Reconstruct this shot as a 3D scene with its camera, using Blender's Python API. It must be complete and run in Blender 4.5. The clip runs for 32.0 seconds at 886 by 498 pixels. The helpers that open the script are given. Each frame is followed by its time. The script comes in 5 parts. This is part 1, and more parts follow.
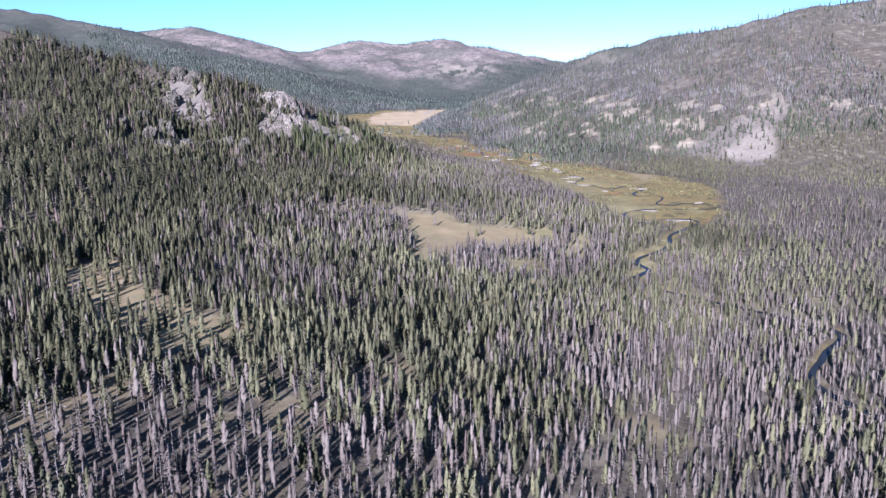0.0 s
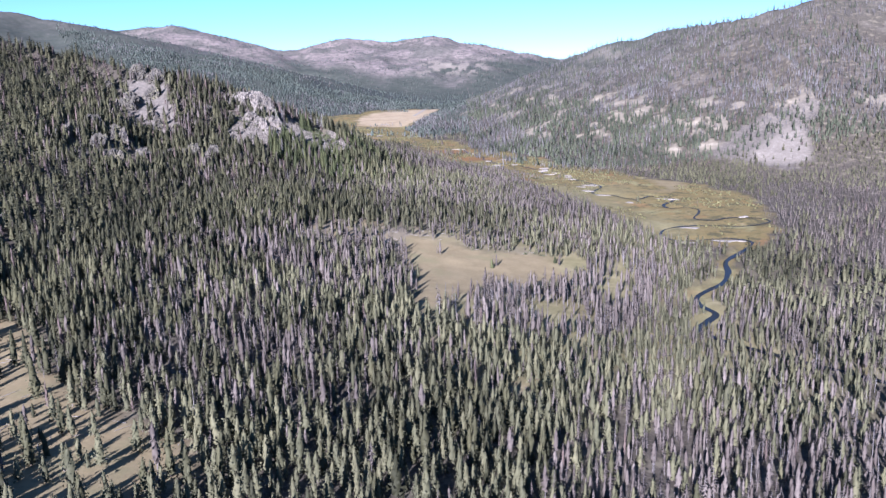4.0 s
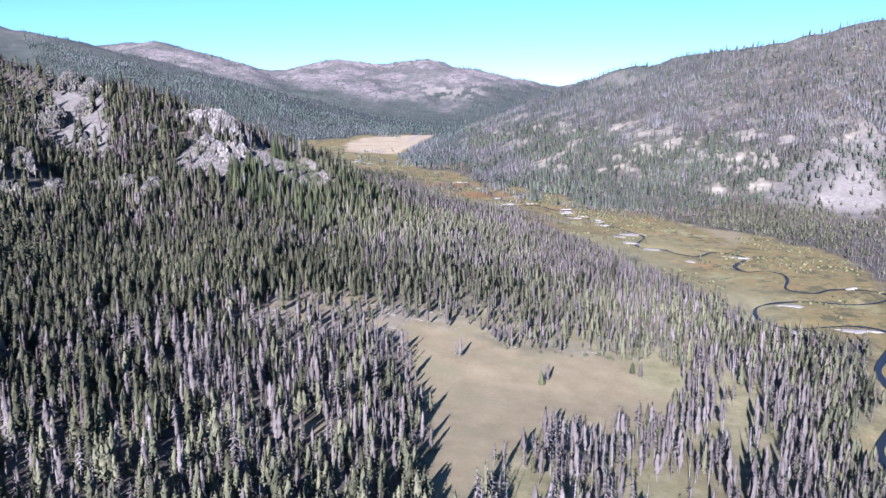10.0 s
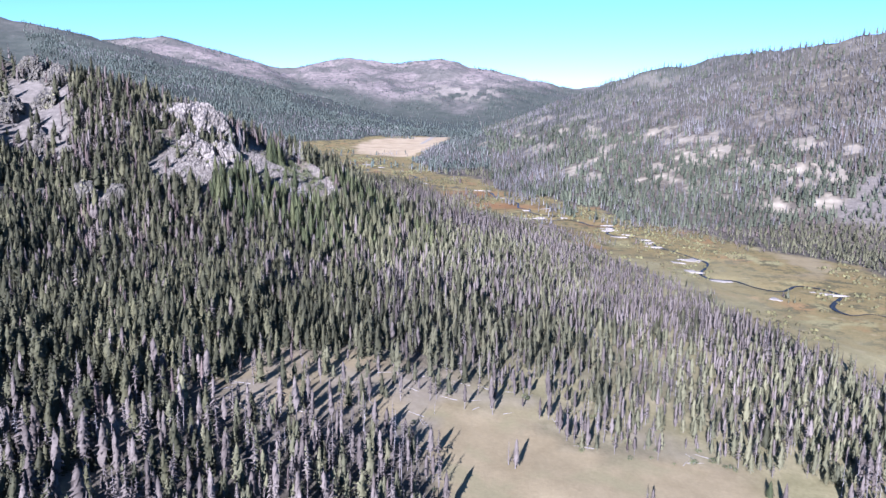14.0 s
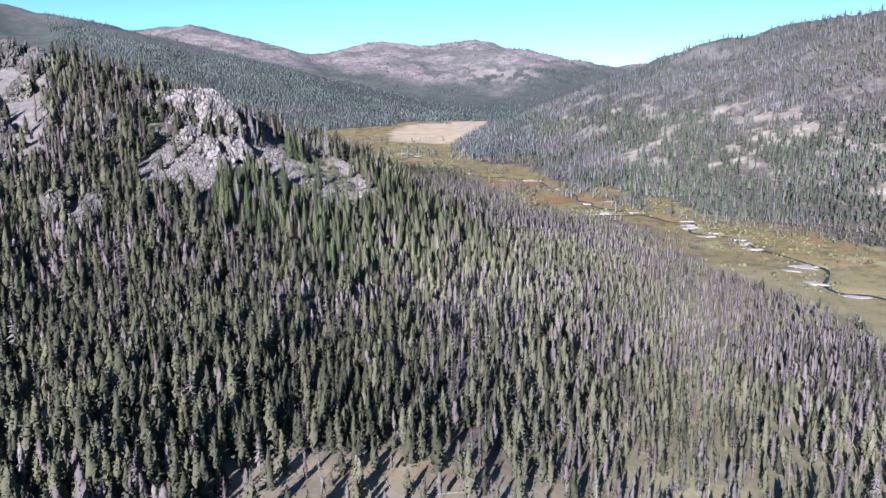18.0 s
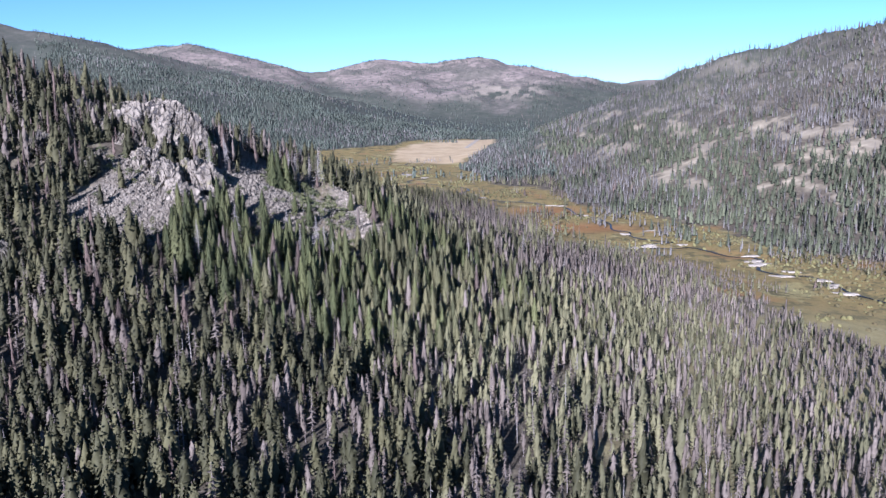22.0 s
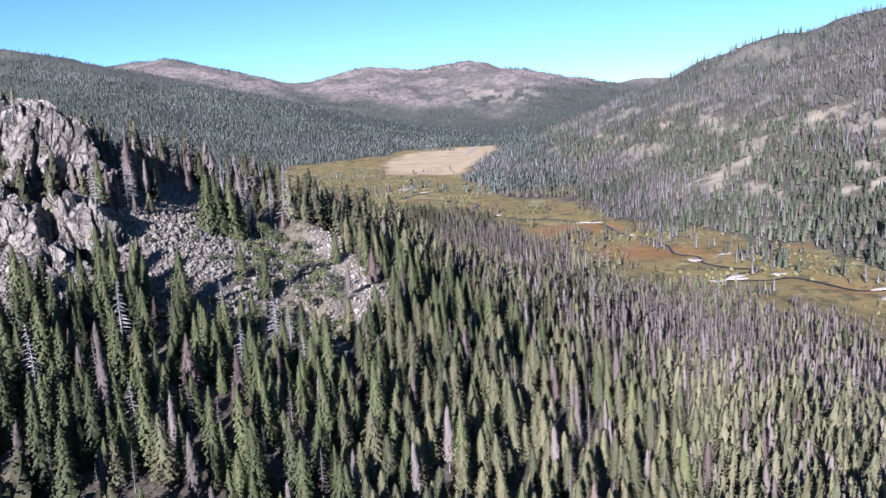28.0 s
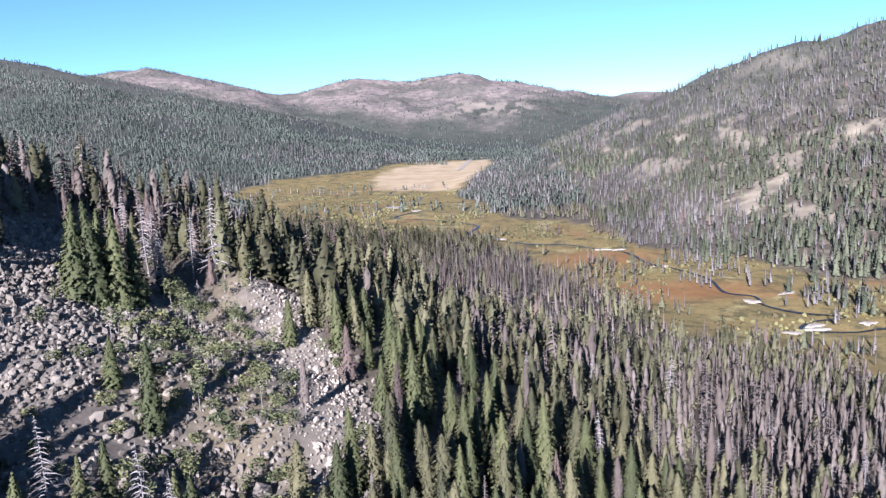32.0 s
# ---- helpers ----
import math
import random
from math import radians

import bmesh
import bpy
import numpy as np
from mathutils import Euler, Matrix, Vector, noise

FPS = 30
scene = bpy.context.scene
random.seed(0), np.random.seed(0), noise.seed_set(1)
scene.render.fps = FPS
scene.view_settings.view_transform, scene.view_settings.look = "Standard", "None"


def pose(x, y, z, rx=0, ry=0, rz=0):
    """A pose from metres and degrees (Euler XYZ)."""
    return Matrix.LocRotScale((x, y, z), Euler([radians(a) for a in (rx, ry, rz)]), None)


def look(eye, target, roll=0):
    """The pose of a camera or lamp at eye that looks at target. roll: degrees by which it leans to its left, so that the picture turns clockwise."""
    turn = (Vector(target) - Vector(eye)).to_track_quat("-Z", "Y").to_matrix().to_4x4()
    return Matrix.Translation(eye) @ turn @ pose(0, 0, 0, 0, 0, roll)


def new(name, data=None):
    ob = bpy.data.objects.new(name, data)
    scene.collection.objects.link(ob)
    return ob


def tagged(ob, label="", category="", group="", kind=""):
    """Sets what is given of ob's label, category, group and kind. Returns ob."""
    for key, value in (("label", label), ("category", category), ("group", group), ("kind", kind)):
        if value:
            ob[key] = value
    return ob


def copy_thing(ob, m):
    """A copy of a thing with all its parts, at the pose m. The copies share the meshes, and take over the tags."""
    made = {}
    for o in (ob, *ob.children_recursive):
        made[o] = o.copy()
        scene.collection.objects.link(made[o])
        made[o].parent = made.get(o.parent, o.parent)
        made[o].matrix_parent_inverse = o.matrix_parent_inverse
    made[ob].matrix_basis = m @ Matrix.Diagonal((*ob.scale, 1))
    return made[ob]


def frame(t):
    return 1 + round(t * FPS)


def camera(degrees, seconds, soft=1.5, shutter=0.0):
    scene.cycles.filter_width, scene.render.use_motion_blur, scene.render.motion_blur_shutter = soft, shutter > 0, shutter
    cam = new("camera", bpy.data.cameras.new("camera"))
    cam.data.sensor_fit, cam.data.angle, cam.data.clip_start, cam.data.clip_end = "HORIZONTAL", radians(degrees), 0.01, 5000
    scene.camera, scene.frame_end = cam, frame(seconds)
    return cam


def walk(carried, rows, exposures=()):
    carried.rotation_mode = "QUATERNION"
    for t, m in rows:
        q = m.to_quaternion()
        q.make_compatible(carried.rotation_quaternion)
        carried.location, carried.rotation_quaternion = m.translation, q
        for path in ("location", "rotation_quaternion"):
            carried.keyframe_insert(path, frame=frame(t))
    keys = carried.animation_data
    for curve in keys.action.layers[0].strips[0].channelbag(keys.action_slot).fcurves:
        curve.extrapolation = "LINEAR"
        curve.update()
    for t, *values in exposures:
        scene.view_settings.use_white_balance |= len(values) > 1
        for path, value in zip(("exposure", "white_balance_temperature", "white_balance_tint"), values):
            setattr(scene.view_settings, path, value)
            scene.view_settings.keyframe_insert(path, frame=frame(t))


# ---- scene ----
cam = camera(59.4, 32.0, 1.45)
PATH = [
    (0, (15.99, -1.00, 89.24), (13.34, 96.46, 67.03), -0.92),
    (0.5, (14.11, 14.99, 89.07), (11.60, 112.28, 66.10), -1.52),
    (1, (12.25, 31.05, 88.62), (9.65, 128.21, 65.10), -2.53),
    (1.5, (10.40, 47.12, 88.07), (7.64, 144.42, 65.16), -2.62),
    (2, (8.70, 62.92, 87.57), (6.02, 160.31, 65.00), -2.82),
    (2.5, (6.92, 78.43, 87.08), (4.75, 175.83, 64.53), -2.72),
    (3, (5.24, 93.93, 86.65), (3.52, 191.35, 64.16), -2.12),
    (3.5, (3.52, 109.43, 86.26), (2.15, 206.88, 63.85), -1.32),
    (5.5, (-2.93, 171.94, 82.79), (-4.66, 269.48, 60.81), -1.81),
    (6, (-4.28, 187.65, 82.47), (-5.50, 285.49, 61.85), -1.20),
    (6.5, (-5.48, 203.21, 82.23), (-6.18, 301.25, 62.51), -0.99),
    (7, (-6.84, 218.36, 81.81), (-6.98, 316.43, 62.25), -0.59),
    (7.5, (-8.37, 233.32, 81.37), (-8.22, 331.21, 60.95), -0.90),
    (8, (-10.12, 248.66, 80.89), (-9.94, 346.51, 60.26), -1.10),
    (8.5, (-12.00, 264.35, 80.39), (-11.66, 362.34, 60.44), -1.19),
    (9, (-13.81, 279.98, 79.84), (-13.35, 378.14, 60.75), -0.98),
    (9.5, (-15.46, 295.16, 79.30), (-14.85, 393.35, 60.35), 0.02),
    (10, (-16.99, 309.94, 78.85), (-16.65, 408.07, 59.57), 0.01),
    (10.5, (-18.58, 324.75, 78.20), (-18.83, 422.77, 58.41), -0.69),
    (11, (-20.12, 339.78, 77.65), (-20.48, 437.79, 57.76), -0.49),
    (11.5, (-21.75, 354.67, 76.96), (-22.36, 452.69, 57.20), -0.89),
    (12, (-23.27, 369.25, 76.29), (-23.75, 467.34, 56.86), -0.09),
    (12.5, (-24.78, 383.44, 75.65), (-24.57, 481.62, 56.62), 0.92),
    (13, (-26.10, 397.42, 75.05), (-25.37, 495.62, 56.18), 1.72),
    (13.5, (-27.65, 411.49, 74.47), (-27.33, 509.68, 55.54), 1.02),
    (14, (-29.95, 426.26, 74.14), (-30.75, 524.43, 55.09), 0.92),
    (14.5, (-32.08, 440.66, 73.78), (-34.46, 538.75, 54.46), 0.31),
    (16.5, (-39.11, 496.21, 71.93), (-44.07, 594.00, 51.61), -0.09),
    (17, (-40.96, 509.54, 71.55), (-46.27, 607.19, 50.66), -0.10),
    (17.5, (-43.06, 522.66, 71.00), (-48.48, 620.27, 49.96), -0.20),
    (18, (-45.33, 535.91, 70.40), (-50.60, 633.53, 49.34), -0.70),
    (18.5, (-47.56, 549.40, 69.77), (-52.71, 647.09, 49.01), -0.70),
    (19, (-49.70, 562.98, 69.11), (-54.75, 660.79, 48.95), -0.59),
    (19.5, (-51.58, 576.25, 68.38), (-56.55, 674.15, 48.61), -0.59),
    (20, (-53.47, 589.32, 67.58), (-58.35, 687.33, 48.35), -0.58),
    (20.5, (-55.50, 602.58, 66.74), (-60.30, 700.76, 48.36), -0.28),
    (21, (-57.83, 615.67, 65.99), (-62.81, 713.91, 47.97), -0.17),
    (21.5, (-60.32, 628.75, 65.50), (-65.53, 726.90, 47.11), -0.47),
    (22, (-62.52, 641.79, 64.86), (-67.96, 739.87, 46.13), -1.08),
    (22.5, (-64.58, 654.62, 64.23), (-70.07, 752.69, 45.49), -0.88),
    (23, (-66.69, 667.53, 63.60), (-72.13, 765.61, 44.88), -0.88),
    (23.5, (-68.60, 680.36, 62.87), (-74.10, 778.40, 43.95), -1.28),
    (24, (-70.58, 693.17, 62.18), (-76.17, 791.24, 43.41), -1.48),
    (24.5, (-72.49, 705.63, 61.53), (-78.10, 803.76, 43.11), -2.07),
    (25, (-74.32, 717.79, 60.84), (-79.63, 816.05, 43.00), -1.27),
    (25.5, (-76.14, 729.96, 60.14), (-80.90, 828.27, 42.45), -1.27),
    (27.5, (-83.88, 780.33, 58.36), (-88.55, 878.60, 40.42), -3.77),
    (28, (-85.74, 792.57, 57.95), (-90.25, 890.88, 40.19), -3.27),
    (28.5, (-87.44, 805.03, 57.51), (-91.43, 903.39, 39.91), -2.87),
    (29, (-88.36, 818.35, 57.13), (-91.74, 916.76, 39.69), -2.47),
    (29.5, (-89.06, 831.62, 56.53), (-91.88, 930.06, 39.15), -2.17),
    (30, (-89.99, 844.46, 55.77), (-92.49, 942.95, 38.67), -2.07),
    (30.5, (-91.16, 856.67, 54.96), (-93.58, 955.23, 38.20), -1.96),
    (31, (-92.89, 868.53, 54.29), (-95.34, 967.13, 37.83), -1.86),
    (31.5, (-94.67, 879.97, 53.82), (-97.26, 978.59, 37.47), -2.36),
    (32, (-96.06, 891.12, 53.53), (-98.93, 989.77, 37.41), -2.86),
]
walk(cam, [(t, look(eye, target, roll)) for t, eye, target, roll in PATH], [(0.0, 1.89, 5180, 30), (3.0, 1.89, 5180, 30), (8.0, 1.96, 5080, 29), (13.5, 2.04, 5040, 29), (17.5, 1.90, 5150, 27), (20.0, 1.69, 5200, 27), (25.0, 1.70, 5250, 27), (29.0, 1.79, 5400, 27), (32.0, 1.92, 5480, 27)])

# ---- light ----
world = bpy.data.worlds.new("sky")
scene.world = world
world.use_nodes = True
SUN_UP, SUN_ROUND = radians(23.2), math.pi + radians(16.2)
wt = world.node_tree
sky = wt.nodes.new("ShaderNodeTexSky")
sky.sky_type, sky.sun_disc = "NISHITA", False
sky.sun_elevation, sky.sun_rotation = SUN_UP, SUN_ROUND
sky.altitude, sky.air_density, sky.dust_density, sky.ozone_density = 1900, 0.85, 0.0, 3.2
wt.nodes["Background"].inputs["Strength"].default_value = 0.046
clear = wt.nodes.new("ShaderNodeMix")
clear.data_type, clear.blend_type = "RGBA", "MULTIPLY"
clear.inputs[0].default_value, clear.inputs[7].default_value = 1.0, (0.78, 1.0, 1.04, 1)
wt.links.new(sky.outputs[0], clear.inputs[6])
wt.links.new(clear.outputs[2], wt.nodes["Background"].inputs["Color"])
sun = new("sun", bpy.data.lights.new("sun", "SUN"))
sun.data.energy, sun.data.angle, sun.data.color = 5.0, radians(0.53), (1.0, 0.94, 0.85)
sun.matrix_world = look((math.sin(SUN_ROUND) * math.cos(SUN_UP) * 900, math.cos(SUN_ROUND) * math.cos(SUN_UP) * 900, math.sin(SUN_UP) * 900), (0, 0, 0))


# ---- materials ----
def material(name, build, rough=0.9, spec=0.2):
    m = bpy.data.materials.new(name)
    m.use_nodes = True
    t = m.node_tree
    bsdf = t.nodes["Principled BSDF"]
    bsdf.inputs["Roughness"].default_value = rough
    bsdf.inputs["Specular IOR Level"].default_value = spec
    build(t, bsdf)
    return m


def node(t, kind, **values):
    n = t.nodes.new(kind)
    for key, value in values.items():
        n.inputs[key].default_value = value
    return n


def noise_at(t, scale, detail=4.0, rough=0.6):
    geo = t.nodes.new("ShaderNodeNewGeometry")
    n = node(t, "ShaderNodeTexNoise", Scale=scale, Detail=detail, Roughness=rough)
    t.links.new(geo.outputs["Position"], n.inputs["Vector"])
    return n.outputs["Fac"]


def ramp(t, fac, *stops):
    r = t.nodes.new("ShaderNodeValToRGB")
    while len(r.color_ramp.elements) < len(stops):
        r.color_ramp.elements.new(0.5)
    for e, (at, c) in zip(r.color_ramp.elements, stops):
        e.position, e.color = at, (*c, 1)
    t.links.new(fac, r.inputs[0])
    return r.outputs[0]


def mix(t, fac, a, b, how="MIX"):
    m = t.nodes.new("ShaderNodeMix")
    m.data_type, m.blend_type = "RGBA", how
    for sock, v in ((m.inputs[0], fac), (m.inputs[6], a), (m.inputs[7], b)):
        if isinstance(v, tuple):
            sock.default_value = (*v, 1)
        elif isinstance(v, float):
            sock.default_value = v
        else:
            t.links.new(v, sock)
    return m.outputs[2]


def attribute(t, name):
    a = t.nodes.new("ShaderNodeAttribute")
    a.attribute_name = name
    return a.outputs["Fac"]


def step(t, fac, low, high):
    m = t.nodes.new("ShaderNodeMapRange")
    m.interpolation_type = "SMOOTHSTEP"
    m.inputs["From Min"].default_value, m.inputs["From Max"].default_value = low, high
    t.links.new(fac, m.inputs["Value"])
    return m.outputs[0]


def total(t, a, b, how="ADD"):
    m = t.nodes.new("ShaderNodeMath")
    m.operation = how
    for sock, v in zip(m.inputs, (a, b)):
        if isinstance(v, float):
            sock.default_value = v
        else:
            t.links.new(v, sock)
    return m.outputs[0]


def bump(t, bsdf, fac, strength, distance):
    b = node(t, "ShaderNodeBump", Strength=strength, Distance=distance)
    t.links.new(fac, b.inputs["Height"])
    t.links.new(b.outputs[0], bsdf.inputs["Normal"])


def needle_build(low, mid, high):
    def build(t, bsdf):
        info = t.nodes.new("ShaderNodeObjectInfo")
        own = total(t, attribute(t, "tint"), total(t, info.outputs["Random"], attribute(t, "lone"), "MULTIPLY"))
        c = ramp(t, own, (0.0, low), (0.5, mid), (1.0, high))
        c = mix(t, 0.28, c, ramp(t, noise_at(t, 1.3, 4.0), (0.3, (0.22, 0.25, 0.25)), (0.7, (0.8, 0.8, 0.8))), "OVERLAY")
        c = mix(t, 0.75, c, ramp(t, noise_at(t, 0.0075, 4.0, 0.6), (0.35, (0.32, 0.32, 0.32)), (0.65, (0.66, 0.66, 0.66))), "OVERLAY")
        t.links.new(c, bsdf.inputs["Base Color"])
    return build


M_PINE = material("pine_needles", needle_build((0.062, 0.061, 0.032), (0.084, 0.081, 0.042), (0.110, 0.103, 0.054)), 0.75)
M_YOUNG = material("young_pine_needles", needle_build((0.042, 0.044, 0.021), (0.072, 0.070, 0.034), (0.104, 0.097, 0.048)), 0.75)
M_FRESH = material("fresh_spruce_needles", needle_build((0.036, 0.043, 0.017), (0.057, 0.064, 0.025), (0.086, 0.090, 0.036)), 0.75)
M_SPRUCE = material("spruce_needles", needle_build((0.026, 0.026, 0.012), (0.043, 0.042, 0.020), (0.070, 0.066, 0.031)), 0.75)
# one bluer green for both the pines and the spruces of the slope
M_SLOPE = material("slope_needles", needle_build((0.038, 0.045, 0.026), (0.055, 0.061, 0.036), (0.080, 0.085, 0.050)), 0.8)
# needles of the far trees, with distance haze put into their colour
M_HAZED = material("far_hazed_needles", needle_build((0.041, 0.051, 0.040), (0.054, 0.065, 0.049), (0.070, 0.080, 0.059)), 0.8)
M_GREY = material("dead_twigs", needle_build((0.074, 0.060, 0.049), (0.099, 0.082, 0.067), (0.130, 0.109, 0.090)), 0.9)
# greyer than the near dead twigs: haze of the distance is in this colour
M_GREYSLOPE = material("slope_dead_twigs", needle_build((0.070, 0.064, 0.058), (0.106, 0.098, 0.089), (0.152, 0.143, 0.131)), 0.9)
M_RED = material("red_needles", needle_build((0.054, 0.041, 0.034), (0.080, 0.060, 0.050), (0.115, 0.085, 0.068)), 0.85)
M_LEAF = material("broad_leaves", needle_build((0.056, 0.066, 0.030), (0.084, 0.094, 0.040), (0.130, 0.128, 0.056)), 0.7)


def bark_build(t, bsdf):
    c = ramp(t, noise_at(t, 1.6, 5.0), (0.3, (0.11, 0.085, 0.07)), (0.7, (0.24, 0.20, 0.17)))
    t.links.new(c, bsdf.inputs["Base Color"])
    bump(t, bsdf, noise_at(t, 9.0), 0.4, 0.05)


def snag_build(t, bsdf):
    c = ramp(t, noise_at(t, 1.3, 5.0), (0.3, (0.13, 0.118, 0.108)), (0.7, (0.26, 0.239, 0.219)))
    t.links.new(c, bsdf.inputs["Base Color"])
    bump(t, bsdf, noise_at(t, 9.0), 0.4, 0.05)


M_BARK = material("bark", bark_build)
def grey_bark_build(t, bsdf):
    c = ramp(t, noise_at(t, 1.3, 5.0), (0.3, (0.095, 0.083, 0.077)), (0.7, (0.180, 0.160, 0.149)))
    t.links.new(c, bsdf.inputs["Base Color"])


M_GREYBARK = material("dead_bark", grey_bark_build)
M_SNAG = material("weathered_wood", snag_build)


def rock_build(low, mid, high):
    return lambda t, bsdf: rock_nodes(t, bsdf, low, mid, high)


def rock_nodes(t, bsdf, low, mid, high):
    c = ramp(t, noise_at(t, 0.16, 8.0, 0.7), (0.28, low), (0.5, mid), (0.70, high))
    c = mix(t, step(t, noise_at(t, 0.09, 5.0), 0.56, 0.70), c, (0.20, 0.185, 0.10))
    c = mix(t, total(t, step(t, noise_at(t, 1.7, 4.0), 0.55, 0.75), 0.5, "MULTIPLY"), c, (0.09, 0.085, 0.085))
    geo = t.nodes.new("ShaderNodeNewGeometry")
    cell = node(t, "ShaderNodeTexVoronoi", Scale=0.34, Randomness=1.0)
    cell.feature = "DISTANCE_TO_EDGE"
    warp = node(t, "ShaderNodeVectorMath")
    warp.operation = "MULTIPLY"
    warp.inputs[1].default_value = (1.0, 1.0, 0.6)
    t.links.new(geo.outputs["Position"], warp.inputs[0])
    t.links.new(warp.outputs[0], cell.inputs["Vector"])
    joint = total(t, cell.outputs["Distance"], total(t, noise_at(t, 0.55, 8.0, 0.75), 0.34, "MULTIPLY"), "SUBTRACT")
    # crack shade put into the colour along the joints, broken up by noise
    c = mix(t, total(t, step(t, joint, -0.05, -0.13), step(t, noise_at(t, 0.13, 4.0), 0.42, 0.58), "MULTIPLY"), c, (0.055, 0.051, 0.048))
    t.links.new(c, bsdf.inputs["Base Color"])
    bump(t, bsdf, total(t, noise_at(t, 0.9, 10.0, 0.7), step(t, joint, -0.14, -0.02)), 1.0, 0.9)


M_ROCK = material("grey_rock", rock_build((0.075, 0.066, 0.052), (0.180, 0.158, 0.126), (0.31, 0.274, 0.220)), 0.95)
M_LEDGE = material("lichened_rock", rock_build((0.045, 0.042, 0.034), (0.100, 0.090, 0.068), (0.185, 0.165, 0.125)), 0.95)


def boulder_build(low, mid, high):
    return lambda t, bsdf: boulder_nodes(t, bsdf, low, mid, high)


def boulder_nodes(t, bsdf, low, mid, high):
    geo = t.nodes.new("ShaderNodeNewGeometry")
    info = t.nodes.new("ShaderNodeObjectInfo")
    own = total(t, geo.outputs["Random Per Island"], total(t, info.outputs["Random"], 0.3, "MULTIPLY"))
    c = ramp(t, own, (0.0, low), (0.5, mid), (1.0, high))
    c = mix(t, 0.5, c, ramp(t, noise_at(t, 1.2, 6.0), (0.3, (0.3, 0.3, 0.3)), (0.7, (0.7, 0.7, 0.68))), "OVERLAY")
    t.links.new(c, bsdf.inputs["Base Color"])
    bump(t, bsdf, noise_at(t, 3.0, 6.0), 0.6, 0.2)


M_BOULDER = material("talus_boulder", boulder_build((0.052, 0.045, 0.036), (0.102, 0.089, 0.071), (0.175, 0.155, 0.125)), 0.95)
# pale rubble of the rib; its sun-facing brightness is put into the colour too
M_PALE = material("pale_boulder", boulder_build((0.105, 0.091, 0.070), (0.205, 0.178, 0.140), (0.33, 0.290, 0.235)), 0.95)


def ground_build(t, bsdf):
    fine, mid, wide = noise_at(t, 0.7, 6.0, 0.7), noise_at(t, 0.09, 5.0), noise_at(t, 0.012, 4.0)
    duff = ramp(t, fine, (0.3, (0.040, 0.034, 0.025)), (0.55, (0.078, 0.067, 0.049)), (0.75, (0.16, 0.139, 0.107)))
    duff = mix(t, step(t, mid, 0.5, 0.68), duff, (0.15, 0.130, 0.088))
    grass = ramp(t, mid, (0.25, (0.112, 0.088, 0.034)), (0.45, (0.188, 0.142, 0.056)), (0.58, (0.140, 0.113, 0.042)), (0.75, (0.27, 0.208, 0.102)))
    grass = mix(t, step(t, noise_at(t, 0.017, 5.0), 0.56, 0.66), grass, ramp(t, mid, (0.3, (0.165, 0.098, 0.038)), (0.7, (0.235, 0.145, 0.058))))
    grass = mix(t, step(t, noise_at(t, 0.028, 5.0, 0.5), 0.56, 0.66), grass, ramp(t, mid, (0.3, (0.180, 0.165, 0.070)), (0.7, (0.27, 0.228, 0.10))))
    grass = mix(t, step(t, noise_at(t, 0.06, 7.0, 0.75), 0.50, 0.58), grass, (0.085, 0.074, 0.034))
    grass = mix(t, 0.5, grass, ramp(t, fine, (0.3, (0.3, 0.3, 0.3)), (0.7, (0.68, 0.68, 0.68))), "OVERLAY")
    dry = ramp(t, mid, (0.3, (0.190, 0.150, 0.078)), (0.7, (0.248, 0.199, 0.107)))
    dry = mix(t, step(t, noise_at(t, 0.035, 4.0), 0.52, 0.68), dry, (0.196, 0.168, 0.085))
    dry = mix(t, 0.25, dry, ramp(t, fine, (0.3, (0.3, 0.3, 0.3)), (0.7, (0.68, 0.68, 0.68))), "OVERLAY")
    scree = ramp(t, noise_at(t, 0.25, 8.0, 0.75), (0.25, (0.060, 0.053, 0.043)), (0.5, (0.125, 0.110, 0.089)), (0.75, (0.25, 0.220, 0.180)))
    sage = ramp(t, mid, (0.3, (0.180, 0.156, 0.107)), (0.7, (0.305, 0.264, 0.188)))
    wood = ramp(t, noise_at(t, 0.035, 7.0, 0.7), (0.35, (0.040, 0.047, 0.036)), (0.6, (0.062, 0.066, 0.052)), (0.75, (0.13, 0.116, 0.098)))
    char = ramp(t, noise_at(t, 0.04, 7.0, 0.7), (0.32, (0.070, 0.068, 0.058)), (0.5, (0.155, 0.131, 0.112)), (0.7, (0.24, 0.200, 0.170)))
    straw = ramp(t, noise_at(t, 0.025, 6.0, 0.65), (0.3, (0.245, 0.183, 0.102)), (0.5, (0.325, 0.252, 0.146)), (0.7, (0.40, 0.320, 0.190)))
    c = mix(t, attribute(t, "woods"), duff, wood)
    c = mix(t, attribute(t, "burnt"), c, char)
    c = mix(t, attribute(t, "bare"), c, sage)
    c = mix(t, attribute(t, "meadow"), c, grass)
    c = mix(t, attribute(t, "rust"), c, ramp(t, mid, (0.3, (0.150, 0.080, 0.030)), (0.7, (0.215, 0.122, 0.048))))
    c = mix(t, attribute(t, "straw"), c, straw)
    c = mix(t, attribute(t, "dry"), c, dry)
    lawn = ramp(t, mid, (0.3, (0.150, 0.134, 0.060)), (0.5, (0.205, 0.180, 0.086)), (0.7, (0.265, 0.229, 0.118)))
    lawn = mix(t, 0.4, lawn, ramp(t, fine, (0.3, (0.3, 0.3, 0.3)), (0.7, (0.68, 0.68, 0.68))), "OVERLAY")
    c = mix(t, attribute(t, "lawn"), c, lawn)
    c = mix(t, attribute(t, "scree"), c, scree)
